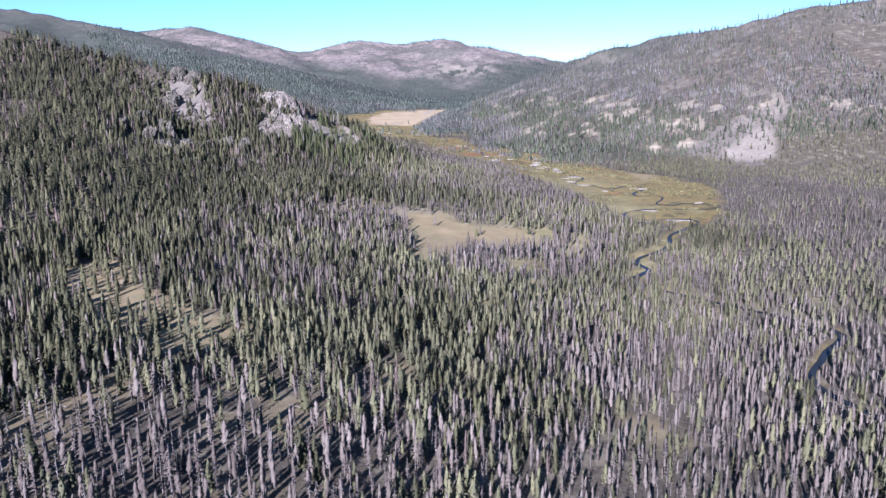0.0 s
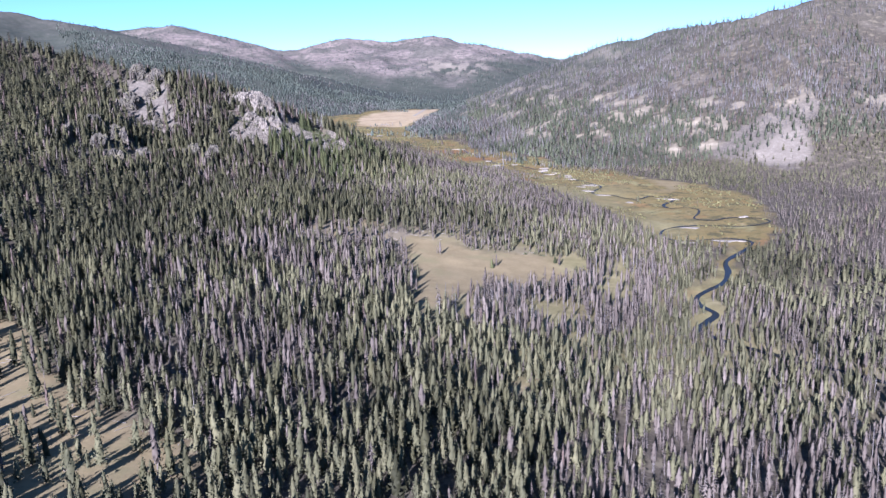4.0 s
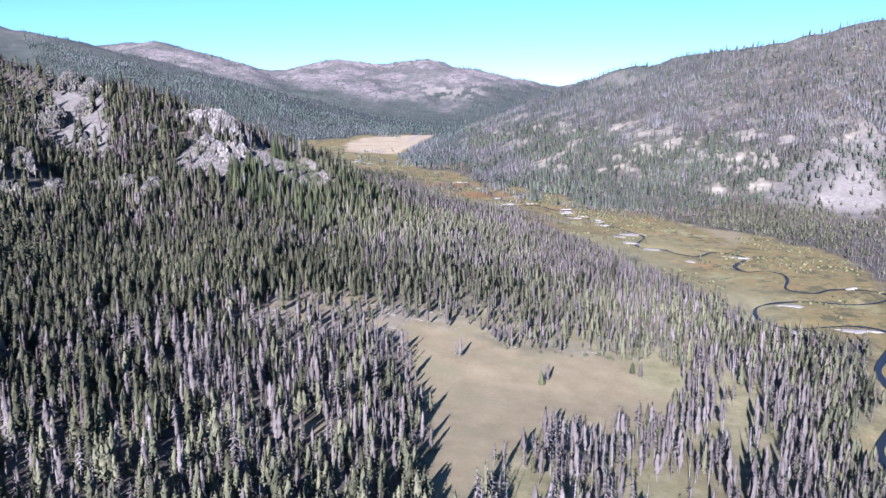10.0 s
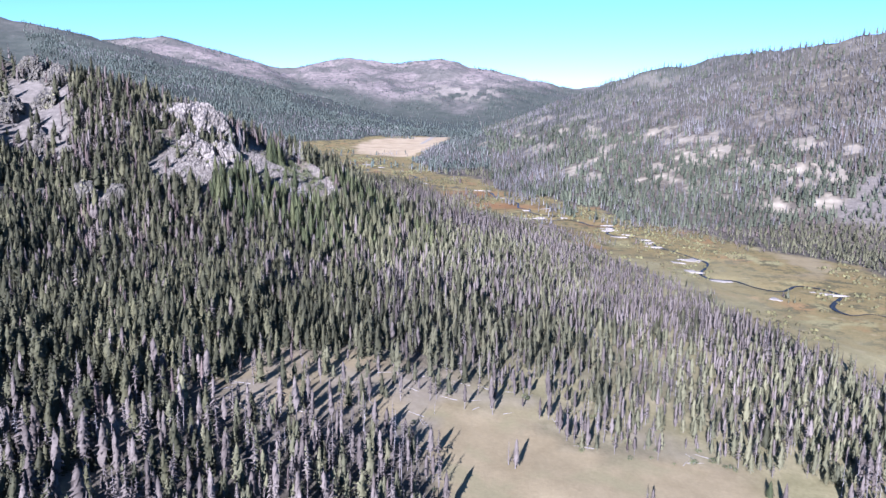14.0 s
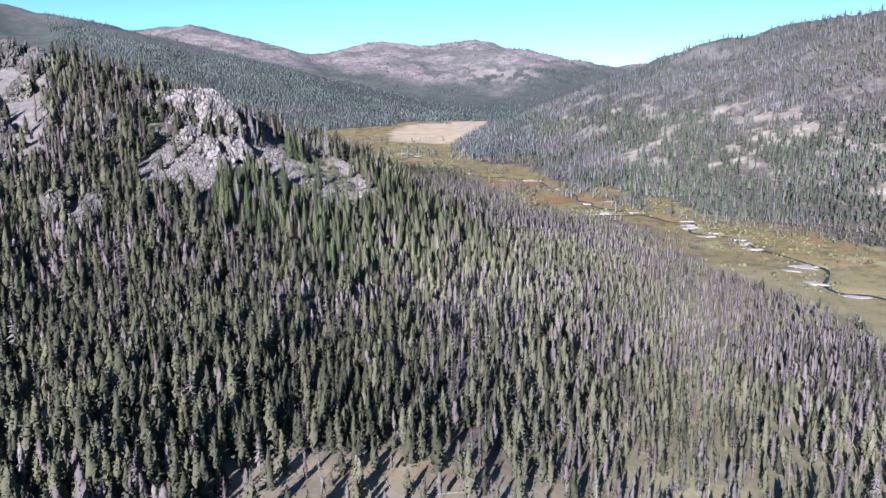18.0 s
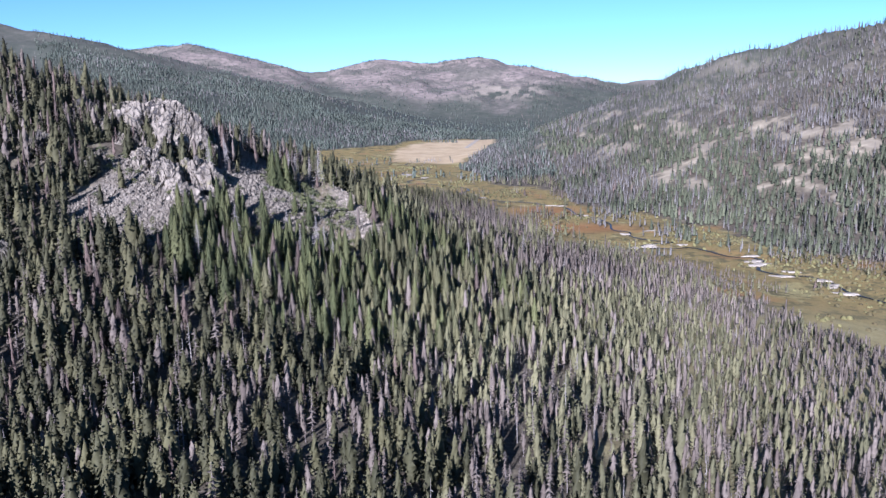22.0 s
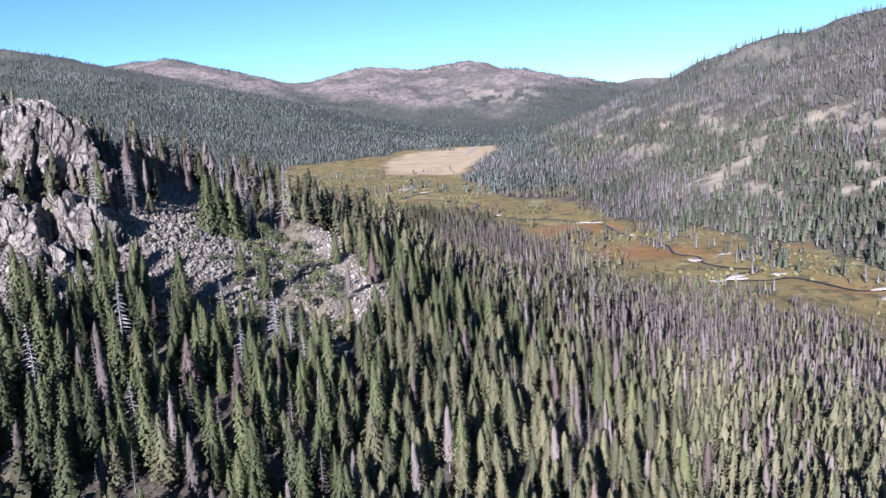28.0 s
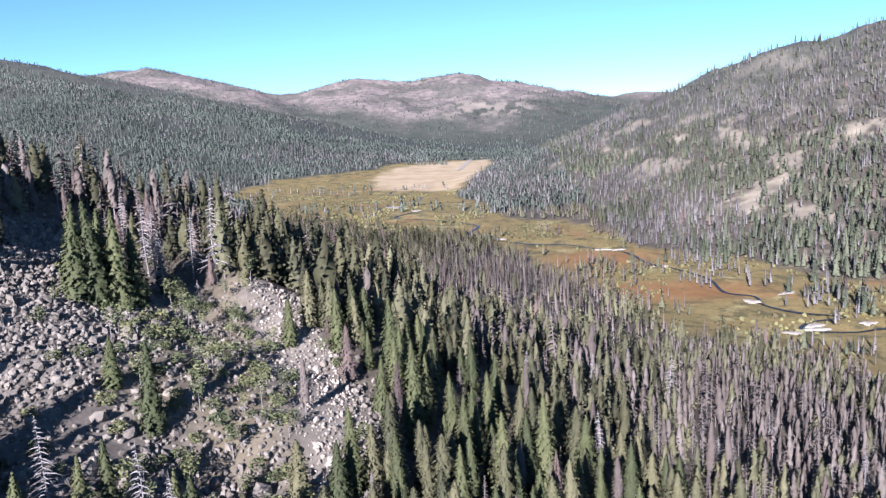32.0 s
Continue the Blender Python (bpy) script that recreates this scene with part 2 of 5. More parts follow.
    c = mix(t, attribute(t, "pale"), c, ramp(t, noise_at(t, 0.2, 8.0, 0.75), (0.25, (0.115, 0.100, 0.077)), (0.5, (0.185, 0.162, 0.126)), (0.75, (0.29, 0.256, 0.203))))
    t.links.new(c, bsdf.inputs["Base Color"])
    bump(t, bsdf, fine, 0.35, 0.3)


M_GROUND = material("land", ground_build, 0.95, 0.1)


def water_build(t, bsdf):
    bsdf.inputs["Base Color"].default_value = (0.016, 0.020, 0.022, 1)
    bsdf.inputs["IOR"].default_value = 1.33
    bump(t, bsdf, noise_at(t, 0.8, 3.0), 0.08, 0.1)


M_WATER = material("river_water", water_build, 0.22, 0.06)


def sand_build(t, bsdf):
    c = ramp(t, noise_at(t, 0.8, 6.0), (0.3, (0.185, 0.162, 0.124)), (0.7, (0.34, 0.303, 0.240)))
    t.links.new(c, bsdf.inputs["Base Color"])


M_SAND = material("pale_gravel", sand_build)

# ---- the lie of the land ----
def ease(a, b, v):
    k = np.clip((v - a) / (b - a), 0, 1)
    return k * k * (3 - 2 * k)


def lattice(x, y, scale, seed):
    """Smooth value noise, -1 to 1."""
    u, v = x / scale, y / scale
    i, j = np.floor(u), np.floor(v)
    f, g = u - i, v - j
    f, g = f * f * (3 - 2 * f), g * g * (3 - 2 * g)

    def h(a, b):
        s = np.sin(a * 127.1 + b * 311.7 + seed * 74.7) * 43758.5453
        return 2 * (s - np.floor(s)) - 1
    return (h(i, j) * (1 - f) + h(i + 1, j) * f) * (1 - g) + (h(i, j + 1) * (1 - f) + h(i + 1, j + 1) * f) * g


def fractal(x, y, scale, seed, octaves=3):
    total, size = 0, 1.0
    for o in range(octaves):
        total = total + size * lattice(x, y, scale * 0.5 ** o, seed + o)
        size *= 0.5
    return total


RIVER_Y = [-400, 300, 500, 616, 700, 813, 916, 1039, 1167, 1242, 1400, 1600, 1900, 2250, 2700, 3400]
RIVER_X = [330, 210, 165, 133, 180, 215, 195, 171, 122, 60, -20, -80, -110, -90, -60, -120]


def river_x(y):
    return np.interp(y, RIVER_Y, RIVER_X)


def river_z(y):
    return np.interp(y, [-400, 900, 1200, 2000, 2500, 3400, 5200], [-54, -53, -50, -43, -30, -20, 0])


def crest(x, y, line, steep, far, reach):
    """Height of a ridge: along each leg of its crest line the land falls away steeply at first, then gently."""
    best = np.full(np.shape(x), -1e4)
    for (ax, ay, az), (bx, by, bz) in zip(line, line[1:]):
        dx, dy = bx - ax, by - ay
        k = np.clip(((x - ax) * dx + (y - ay) * dy) / (dx * dx + dy * dy), 0, 1)
        d = np.hypot(x - ax - k * dx, y - ay - k * dy)
        z = az + k * (bz - az) - far * d - (steep - far) * reach * (1 - np.exp(-d / reach))
        best = np.maximum(best, z)
    return best


def soft_max(a, b, k):
    h = np.clip(0.5 + 0.5 * (a - b) / k, 0, 1)
    return b + (a - b) * h + k * h * (1 - h)


WEST_SPUR = [(-106, 1012, -22), (-124, 1044, 2), (-148, 1070, 25), (-190, 1092, 37), (-214, 1094, 50), (-236, 1074, 60), (-254, 1048, 69), (-300, 1042, 85), (-345, 1062, 86), (-450, 1060, 116), (-650, 1000, 185), (-1000, 900, 300)]
CLIFF_RIB = [(-228, 1064, 52), (-206, 1012, 28), (-198, 976, 6)]
EAST_CREST = [(330, 2200, 118), (375, 2115, 136), (510, 2090, 164), (600, 1830, 168), (760, 1800, 211), (950, 1830, 240), (1400, 1900, 298)]
EAST_RIB = [(600, 1830, 158), (580, 1500, 92), (552, 1335, 30)]
EAST_NOSE = [(430, 2000, 108), (205, 1740, 4), (130, 1640, -36)]
GREEN_RIDGE = [(-2300, 2900, 456), (-1330, 2950, 286), (-1090, 3050, 230), (-700, 3300, 110), (-420, 3500, 20)]
BROWN_HILL = [(-2300, 4300, 420), (-1720, 4380, 326), (-1460, 4400, 352), (-1140, 4430, 276), (-800, 4450, 212), (-820, 4590, 212)]
FAR_RANGE = [(-1100, 4650, 196), (-820, 4600, 218), (-570, 4590, 280), (-290, 4600, 262), (-80, 4600, 270), (140, 4600, 222), (400, 4600, 172), (640, 4600, 140), (1000, 4600, 140), (1500, 4500, 200)]
EAST_FAR = [(1500, 2300, 320), (900, 2900, 200), (700, 3400, 120)]


def land(x, y):
    x, y = np.asarray(x, float), np.asarray(y, float)
    rx, rz = river_x(y), river_z(y)
    west = np.clip(rx - x - 20, 0, None)
    fan = 0.10 * np.minimum(west, 325) * (1 - ease(1250, 1700, y)) + 0.02 * west * ease(1250, 1700, y)
    hill = 0.30 * np.clip(-215 - x - 40 * ease(600, 0, y), 0, None) * (1 - ease(1150, 1500, y))
    east = 0.02 * np.clip(x - rx - 420, 0, None) - 0.03 * np.clip(x - rx - 60, 0, 250) * (1 - ease(1300, 1500, y))
    z = rz + fan + hill + east
    z = soft_max(z, crest(x, y, WEST_SPUR, 0.70, 0.42, 40), 8)
    z = soft_max(z, crest(x, y, CLIFF_RIB, 0.6, 0.5, 40), 8)
    z = soft_max(z, crest(x, y, EAST_CREST, 0.68, 0.315, 80), 20)
    z = soft_max(z, crest(x, y, EAST_NOSE, 0.4, 0.34, 80), 16)
    z = soft_max(z, crest(x, y, EAST_RIB, 0.95, 0.72, 60), 12)
    z = soft_max(z, crest(x, y, GREEN_RIDGE, 0.30, 0.26, 80), 40)
    z = soft_max(z, crest(x, y, BROWN_HILL, 0.36, 0.24, 150), 30)
    z = soft_max(z, crest(x, y, FAR_RANGE, 0.34, 0.22, 150), 30)
    z = soft_max(z, crest(x, y, EAST_FAR, 0.4, 0.3, 100), 30)
    # pit added to the shape to darken the hollow where trees cast shade
    z = z - 6 * np.exp(-((x + 136) / 15) ** 2 - ((y - 1003) / 9) ** 2)
    high = ease(15, 90, z - rz)
    far = ease(1500, 3000, y)
    z = z + high * (fractal(x, y, 190, 3, 4) * (7 + 10 * far))
    return z

# ---- where things grow ----
MEADOW = [(222, 716), (198, 726), (172, 772), (145, 830), (140, 930), (100, 1000), (82, 1055), (60, 1115), (30, 1175), (0, 1215), (-14, 1260),
          (-22, 1380), (-62, 1480), (-104, 1530), (-160, 1560), (-240, 1640), (-310, 1720), (-400, 1900), (-432, 2074), (-344, 2212), (-258, 2306), (-225, 2407),
          (-116, 2560), (-30, 2480), (-38, 2394), (-77, 2103), (-103, 1895), (-51, 1681), (6, 1634), (44, 1495), (86, 1425), (132, 1333), (163, 1250),
          (215, 1170), (258, 1090), (309, 1035), (329, 977), (300, 850), (268, 752), (246, 720)]
CLEARING = [(-38, 676), (-30, 640), (-24, 590), (-22, 530), (-12, 505), (2, 545), (24, 576), (54, 584), (84, 610), (96, 645), (90, 668), (52, 668), (22, 668), (4, 680), (-6, 690), (-20, 690)]
GLADE = [(-225, 430), (-205, 468), (-178, 432), (-152, 397), (-122, 374), (-87, 352), (-76, 332), (-98, 306), (-128, 308), (-150, 332), (-180, 362), (-212, 396)]
SEDGE = [(40, 505), (62, 500), (82, 528), (116, 608), (98, 622), (70, 576), (46, 550)]
STRIPE = [(-120, 690), (-102, 722), (-62, 738), (-30, 724), (-5, 710), (24, 692), (54, 684), (60, 668), (0, 688), (-30, 668), (-60, 676), (-95, 674)]
STRAW = [(-244, 2174), (-221, 2030), (-150, 2000), (-105, 1985), (-57, 2220), (-40, 2380), (-33, 2560), (-109, 2510), (-220, 2356), (-230, 2300)]
SCREE_EAST = [(552, 1338), (512, 1335), (430, 1298), (392, 1262), (362, 1215), (400, 1165), (445, 1130), (470, 1180), (505, 1240), (565, 1310)]
TALUS = [(-240, 962), (-230, 938), (-202, 934), (-188, 962), (-176, 985), (-162, 1000), (-152, 1026), (-160, 1046), (-172, 1060), (-184, 1080), (-197, 1090), (-204, 1070), (-198, 1040), (-196, 1018), (-214, 1000), (-232, 985)]
RIB = [(-112, 1000), (-121, 1005), (-130, 1030), (-140, 1052), (-147, 1068), (-138, 1073), (-127, 1052), (-117, 1030)]
HOLLOW = [(-125, 1010), (-142, 1000), (-160, 1022), (-162, 1050), (-148, 1068), (-136, 1046)]
FRONT = [(-118, 988), (-130, 978), (-168, 968), (-172, 992), (-160, 1010), (-122, 1012)]
GULLY = [(-376, 1052), (-340, 1064), (-324, 1040), (-308, 990), (-282, 948), (-300, 934), (-330, 944), (-352, 966), (-364, 1004)]
LEDGES = [(-373, 892), (-343, 858), (-322, 852), (-299, 821), (-308, 786), (-320, 785), (-352, 816)]
APRON = [(-250, 1012), (-242, 985), (-205, 984), (-190, 998), (-194, 1022), (-214, 1010), (-232, 1014)]
GREY_BAND = [(-150, 645), (-99, 676), (-55, 672), (-34, 650), (-28, 600), (-22, 540), (-50, 530), (-86, 548), (-125, 580)]
GREY_FRINGE = [(-14, 500), (-4, 545), (8, 570), (28, 580), (54, 588), (86, 612), (98, 660), (130, 690), (145, 640), (112, 540), (80, 480), (30, 470)]
OPEN_FRONT = [(-114, 1008), (-120, 992), (-150, 991), (-180, 990), (-192, 1008), (-168, 1052), (-140, 1064), (-116, 1040)]
BENCH = [(-332, 882), (-318, 897), (-280, 882), (-262, 914), (-230, 914), (-234, 897), (-262, 890), (-282, 848), (-300, 803), (-324, 838)]
SOIL = [(180, 1692, 14, 16), (298, 1655, 22, 18), (309, 1565, 14, 20), (325, 1465, 12, 18), (252, 1404, 14, 9), (216, 1430, 8, 9), (150, 1568, 18, 17), (186, 1586, 12, 12), (141, 1536, 8, 8),
        (205, 1620, 12, 14), (230, 1640, 10, 12), (236, 1426, 13, 9), (385, 1352, 18, 12), (345, 1445, 10, 10), (36, 1949, 10, 14), (98, 1952, 8, 12), (172, 1874, 10, 12), (328, 1262, 13, 18), (372, 1254, 14, 12)]
WEDGE = [(404, 1180), (440, 1152), (476, 1152), (500, 1215), (500, 1265), (476, 1270), (440, 1225)]
GRASSY = [(56, 524, 14, 19), (9, 531, 7, 20), (118, 648, 7, 9), (113, 624, 7, 14), (106, 600, 7, 14), (98, 572, 7, 14), (-28, 844, 6, 5)]
BURN = [(-150, 165), (-30, 165), (-30, 240), (-60, 290), (-140, 300)]


def inside(x, y, ring, soft):
    """1 within the ring, 0 outside it, with an uneven soft edge."""
    x = x + 0.6 * soft * lattice(x, y, 14, 71)
    y = y + 0.6 * soft * lattice(x, y, 14, 72)
    far, hit = np.full(np.shape(x), 1e9), np.zeros(np.shape(x), bool)
    for (ax, ay), (bx, by) in zip(ring, ring[1:] + ring[:1]):
        dx, dy = bx - ax, by - ay
        k = np.clip(((x - ax) * dx + (y - ay) * dy) / (dx * dx + dy * dy), 0, 1)
        far = np.minimum(far, np.hypot(x - ax - k * dx, y - ay - k * dy))
        cut = (ay > y) != (by > y)
        hit ^= cut & (x < ax + (y - ay) * dx / (dy if dy else 1e-9))
    return np.clip(0.5 + np.where(hit, far, -far) / soft, 0, 1)


COURSE = [(262, 150), (218, 250), (178, 330), (198, 375), (222, 410), (192, 450), (154, 490), (132, 520), (141, 537), (151, 552), (147, 570), (151, 586), (162, 600), (176, 615), (189, 641), (198, 672),
          (216, 696), (232, 718), (240, 734), (234, 746), (220, 749), (200, 745), (184, 745), (176, 764), (186, 790), (205, 802), (230, 804), (248, 797), (270, 802), (288, 818),
          (284, 834), (258, 837), (240, 827), (226, 838), (238, 864), (243, 884), (234, 896), (219, 893), (217, 912), (236, 940), (232, 958), (218, 966), (200, 950), (186, 960),
          (178, 978), (162, 984), (160, 1000), (169, 1018), (177, 1038), (172, 1058), (163, 1082), (154, 1102), (154, 1126), (147, 1143), (130, 1150), (122, 1166), (133, 1188),
          (131, 1204), (116, 1208), (106, 1228), (96, 1242), (80, 1239), (60, 1245), (68, 1258), (88, 1265), (70, 1276), (60, 1294), (62, 1313), (50, 1326), (52, 1362),
          (40, 1398), (28, 1420), (26, 1444), (20, 1468), (2, 1486), (-14, 1506), (-44, 1518), (-68, 1545), (-76, 1575), (-92, 1590)]
COURSE_FAR = [(-92, 1590), (-84, 1640), (-130, 1690), (-170, 1718), (-150, 1780), (-190, 1840), (-150, 1910), (-200, 1990), (-160, 2080)]


def smooth_line(points, per):
    p = np.array([points[0]] + list(points) + [points[-1]], float)
    out = []
    for a, b, c, d in zip(p, p[1:], p[2:], p[3:]):
        for k in np.arange(per) / per:
            out.append(0.5 * (2 * b + (c - a) * k + (2 * a - 5 * b + 4 * c - d) * k * k + (3 * b - a - 3 * c + d) * k ** 3))
    return np.array(out + [p[-1]])


RIVER = smooth_line(COURSE + COURSE_FAR[1:], 6)


def river_gap(x, y):
    """Distance to the middle of the river, up to 60 m."""
    out = np.full(np.shape(x), 60.0)
    near = np.flatnonzero((np.abs(np.ravel(x) - river_x(np.ravel(y))) < 150) & (np.ravel(y) > 100) & (np.ravel(y) < 2150))
    px, py, flat = np.ravel(x)[near], np.ravel(y)[near], out.ravel()
    best = np.full(len(px), 60.0)
    for (ax, ay), (bx, by) in zip(RIVER, RIVER[1:]):
        dx, dy = bx - ax, by - ay
        k = np.clip(((px - ax) * dx + (py - ay) * dy) / (dx * dx + dy * dy + 1e-9), 0, 1)
        best = np.minimum(best, np.hypot(px - ax - k * dx, py - ay - k * dy))
    flat[near] = best
    return flat.reshape(np.shape(x))


def near_stream(x, y):
    return np.where(y < 760, np.clip(1.7 - river_gap(x, y) / np.maximum(0.6, 1.2 + 5.3 * ease(500, 530, y) + 2.5 * lattice(x, y, 40, 5)), 0, 1), 0.0)


def soil_at(x, y):
    return np.maximum.reduce([np.clip(1.75 - np.hypot((x - px) / rx, (y - py) / ry), 0, 1) for px, py, rx, ry in SOIL])


def grassy_at(x, y):
    return np.maximum.reduce([np.clip(1.7 - np.hypot((x - a) / c, (y - b) / d) + 0.3 * lattice(x, y, 6, 207), 0, 1) for a, b, c, d in GRASSY])


def masks(x, y):
    z = land(x, y)
    up = z - river_z(y)
    m = {}
    m["meadow"] = np.maximum(inside(x + 13 * fractal(x, y, 70, 113, 2) * (y > 1000), y + 13 * fractal(x, y, 70, 114, 2) * (y > 1000), MEADOW, 12), near_stream(x, y))
    m["sedge"] = inside(x, y, SEDGE, 10)
    m["meadow"] = np.maximum(m["meadow"], 0.6 * m["sedge"])
    m["dry"] = np.maximum(np.maximum(inside(x, y, CLEARING, 6), inside(x, y, STRIPE, 10) * (0.6 + 0.4 * ease(-0.3, 0.3, fractal(x, y, 18, 151, 2)))), inside(x, y, GLADE, 10))
    for px, py, pr in ((-12, 307, 9), (86, 267, 10), (-60, 560, 6), (30, 420, 5), (-130, 610, 6)):
        m["dry"] = np.maximum(m["dry"], np.clip(1.5 - np.hypot(x - px, (y - py) * 0.8) / pr + 0.4 * lattice(x, y, 8, 77), 0, 1))
    m["dry"] = np.maximum(m["dry"], 0.5 * inside(x, y, HOLLOW, 8) * ease(-0.7, 0.0, fractal(x, y, 9, 145, 2)))
    m["dry"] = np.maximum(m["dry"], 0.8 * m["meadow"] * np.clip(1.7 - np.hypot((x - 262) / 48, (y - 1045) / 48), 0, 1) * ease(-0.25, 0.1, fractal(x, y, 26, 171, 3)))
    m["burn"] = inside(x, y, BURN, 20)
    m["dry"] = np.maximum(m["dry"], 0.55 * m["burn"] * ease(-0.2, 0.5, fractal(x, y, 22, 83, 2)))
    m["straw"] = inside(x, y, STRAW, 16)
    patch = fractal(x, y * 0.75, 24, 11, 4)
    east = ease(60, 130, x) * ease(1230, 1330, y) * (1 - ease(2400, 2700, y)) * ease(7, 18, up)
    m["scree"] = np.maximum.reduce([0.8 * inside(x, y, SCREE_EAST, 12), inside(x, y, TALUS, 9), inside(x, y, RIB, 6), 0.3 * inside(x, y, HOLLOW, 8), 0.6 * inside(x, y, FRONT, 8), 0.3 * east * ease(0.4, 0.8, patch)])
    m["scree"] = np.maximum.reduce([m["scree"], 0.9 * inside(x, y, GULLY, 9), 0.7 * inside(x, y, APRON, 8) * ease(-0.5, 0.2, fractal(x, y, 14, 29, 2)), 0.8 * inside(x, y, BENCH, 10) * ease(-0.3, 0.2, fractal(x, y, 18, 39, 2)), 0.85 * inside(x, y, LEDGES, 12) * ease(-0.4, 0.3, fractal(x, y, 22, 19, 3))])
    m["pale"] = np.maximum.reduce([0.9 * inside(x, y, RIB, 6), 0.95 * inside(x, y, WEDGE, 12), 0.22 * inside(x, y, GULLY, 10) * ease(-0.3, 0.4, fractal(x, y, 16, 161, 3)), ease(3500, 3650, y) * (1 - ease(4080, 4200, y)) * ease(-190, -110, x) * (1 - ease(120, 220, x)) * ease(0.15, 0.4, fractal(x, y * 0.5, 34, 23, 3)) * ease(70, 100, up)])
    belt = ease(9, 20, up) * (1 - 0.8 * ease(70, 110, up))
    soil = soil_at(x, y)
    m["bare"] = np.maximum(0.8 * east * ease(0.40, 0.52, patch + 0.3 * fractal(x, y, 150, 13, 2)) * belt, soil * ease(-0.45, 0.05, fractal(x, y, 18, 181, 3)))
    m["rust"] = np.maximum(np.clip(1.6 - np.hypot((x - 2) / 34, (y - 1438) / 30), 0, 1), np.clip(1.6 - np.hypot((x - 22) / 44, (y - 1332) / 22), 0, 1)) * m["meadow"]
    m["burnt"] = ease(2700, 3400, y) * ease(60, 160, up + 70 * fractal(x, y, 300, 29, 3)) * ease(-2200, -1300, x - 0.5 * (y - 4300)) * (0.45 + 0.55 * ease(-0.5, 0.3, fractal(x, y, 85, 103, 4)))
    m["woods"] = ease(1500, 2300, y)
    m["lawn"] = 0.85 * ease(-45, 5, x - 0.02 * (y - 600)) * ease(390, 480, y + 60 * fractal(x, y, 80, 209, 3)) * (1 - ease(150, 240, x + 50 * fractal(x, y, 90, 211, 2))) * (1 - ease(1000, 1080, y)) * (1 - inside(x, y, CLEARING, 5)) * (0.6 + 0.4 * ease(-0.3, 0.3, fractal(x, y, 40, 201, 2)))
    m["lawn"] = np.maximum(m["lawn"], grassy_at(x, y))
    m["lawn"] = np.maximum(m["lawn"], np.clip(1.6 - np.hypot((x - 88) / 15, (y - 654) / 18), 0, 1))
    m["up"] = up
    return m


def tree_cover(x, y, m):
    c = 1 - np.clip(1.35 * m["meadow"] * (1 - 0.35 * m["sedge"]), 0, 1)
    c = np.minimum(c, 1 - m["dry"] * (1 - 0.30 * inside(x, y, GLADE, 10) - 0.32 * inside(x, y, STRIPE, 8) * (1 - inside(x, y, CLEARING, 6))))
    c = np.minimum(c, 1 - (0.96 - 0.1 * (x > 300)) * m["scree"] * (1 - 0.9 * inside(x, y, FRONT, 8)))
    c = np.minimum(c, 1 - np.maximum(m["straw"], 0.96 * m["pale"]))
    c = np.minimum(c, 1 - 0.98 * inside(x, y, HOLLOW, 6))
    c = np.minimum(c, 1 - 0.7 * inside(x, y, FRONT, 6))
    c = np.minimum(c, 1 - 0.3 * m["burn"])
    c = np.minimum(c, 1 - 0.92 * m["bare"]) * (1 - 0.72 * soil_at(x, y + 11))
    c = np.maximum(c, 0.75 * m["meadow"] * (1 - m["rust"]) * ease(0.02, 0.3, fractal(x, y, 48, 91, 3)) * (y > 1080) * (1 - 0.85 * ease(1560, 1700, y)) * (1 - ease(2000, 2100, y)))
    c = c * (1 - 0.75 * inside(x, y, APRON, 6)) * (1 - 0.94 * inside(x, y, OPEN_FRONT, 5)) * (1 - 0.7 * inside(x, y, BENCH, 10)) * (1 - 0.55 * inside(x, y + 14, STRIPE, 14))
    c = c * (1 - 0.50 * ease(0.15, 0.6, inside(x, y + 12, GLADE, 45))) * (1 - 0.88 * grassy_at(x, y))
    hump = ease(-222, -250, x) * ease(880, 920, y) * (1 - ease(1120, 1170, y))
    c = np.clip(c * (1 + 0.4 * hump), 0, 1) * (1 - 0.5 * inside(x, y, GULLY, 10)) * (1 - 0.45 * inside(x, y, LEDGES, 10))
    c = np.maximum(c, 0.95 * inside(x, y, [(-206, 2398), (-124, 2432), (-124, 2458), (-206, 2424)], 6))
    edge = inside(x, y, MEADOW, 80)
    c = np.maximum(c, 0.6 * (1 - ease(0.5, 0.74, edge)) * (edge > 0.4) * ease(-0.1, 0.4, fractal(x, y, 45, 117, 2)) * (y > 1080) * (y < 2000))
    for gx_, gy_, gr in ((195, 924, 7), (48, 1345, 15), (66, 1288, 6), (126, 1178, 6), (-8, 1405, 12), (20, 1390, 9), (250, 905, 4)):
        c = np.maximum(c, 0.8 * np.clip(1.6 - np.hypot(x - gx_, y - gy_) / gr, 0, 1))
    slope_east = ease(60, 120, m["up"]) * ease(200, 300, x) * ease(1200, 1400, y)
    c = c * (1 - 0.22 * slope_east) * (0.72 + 0.5 * ease(-0.5, 0.4, fractal(x, y, 60, 37, 2)))
    c = c * (1 - 0.62 * m["burnt"]) * (1 - 0.75 * ease(2300, 2700, y) * ease(0.0, 0.5, fractal(x, y, 140, 107, 4)))
    return np.clip(np.where(river_gap(x, y) < np.where(y < 510, 3.2, 5), 0, c), 0, 1)


# ---- the ground ----
def steps(*legs):
    out = [legs[0][0]]
    for a, b, s in legs:
        n = max(1, round((b - a) / s))
        out += [a + (b - a) * (i + 1) / n for i in range(n)]
    return np.array(out)


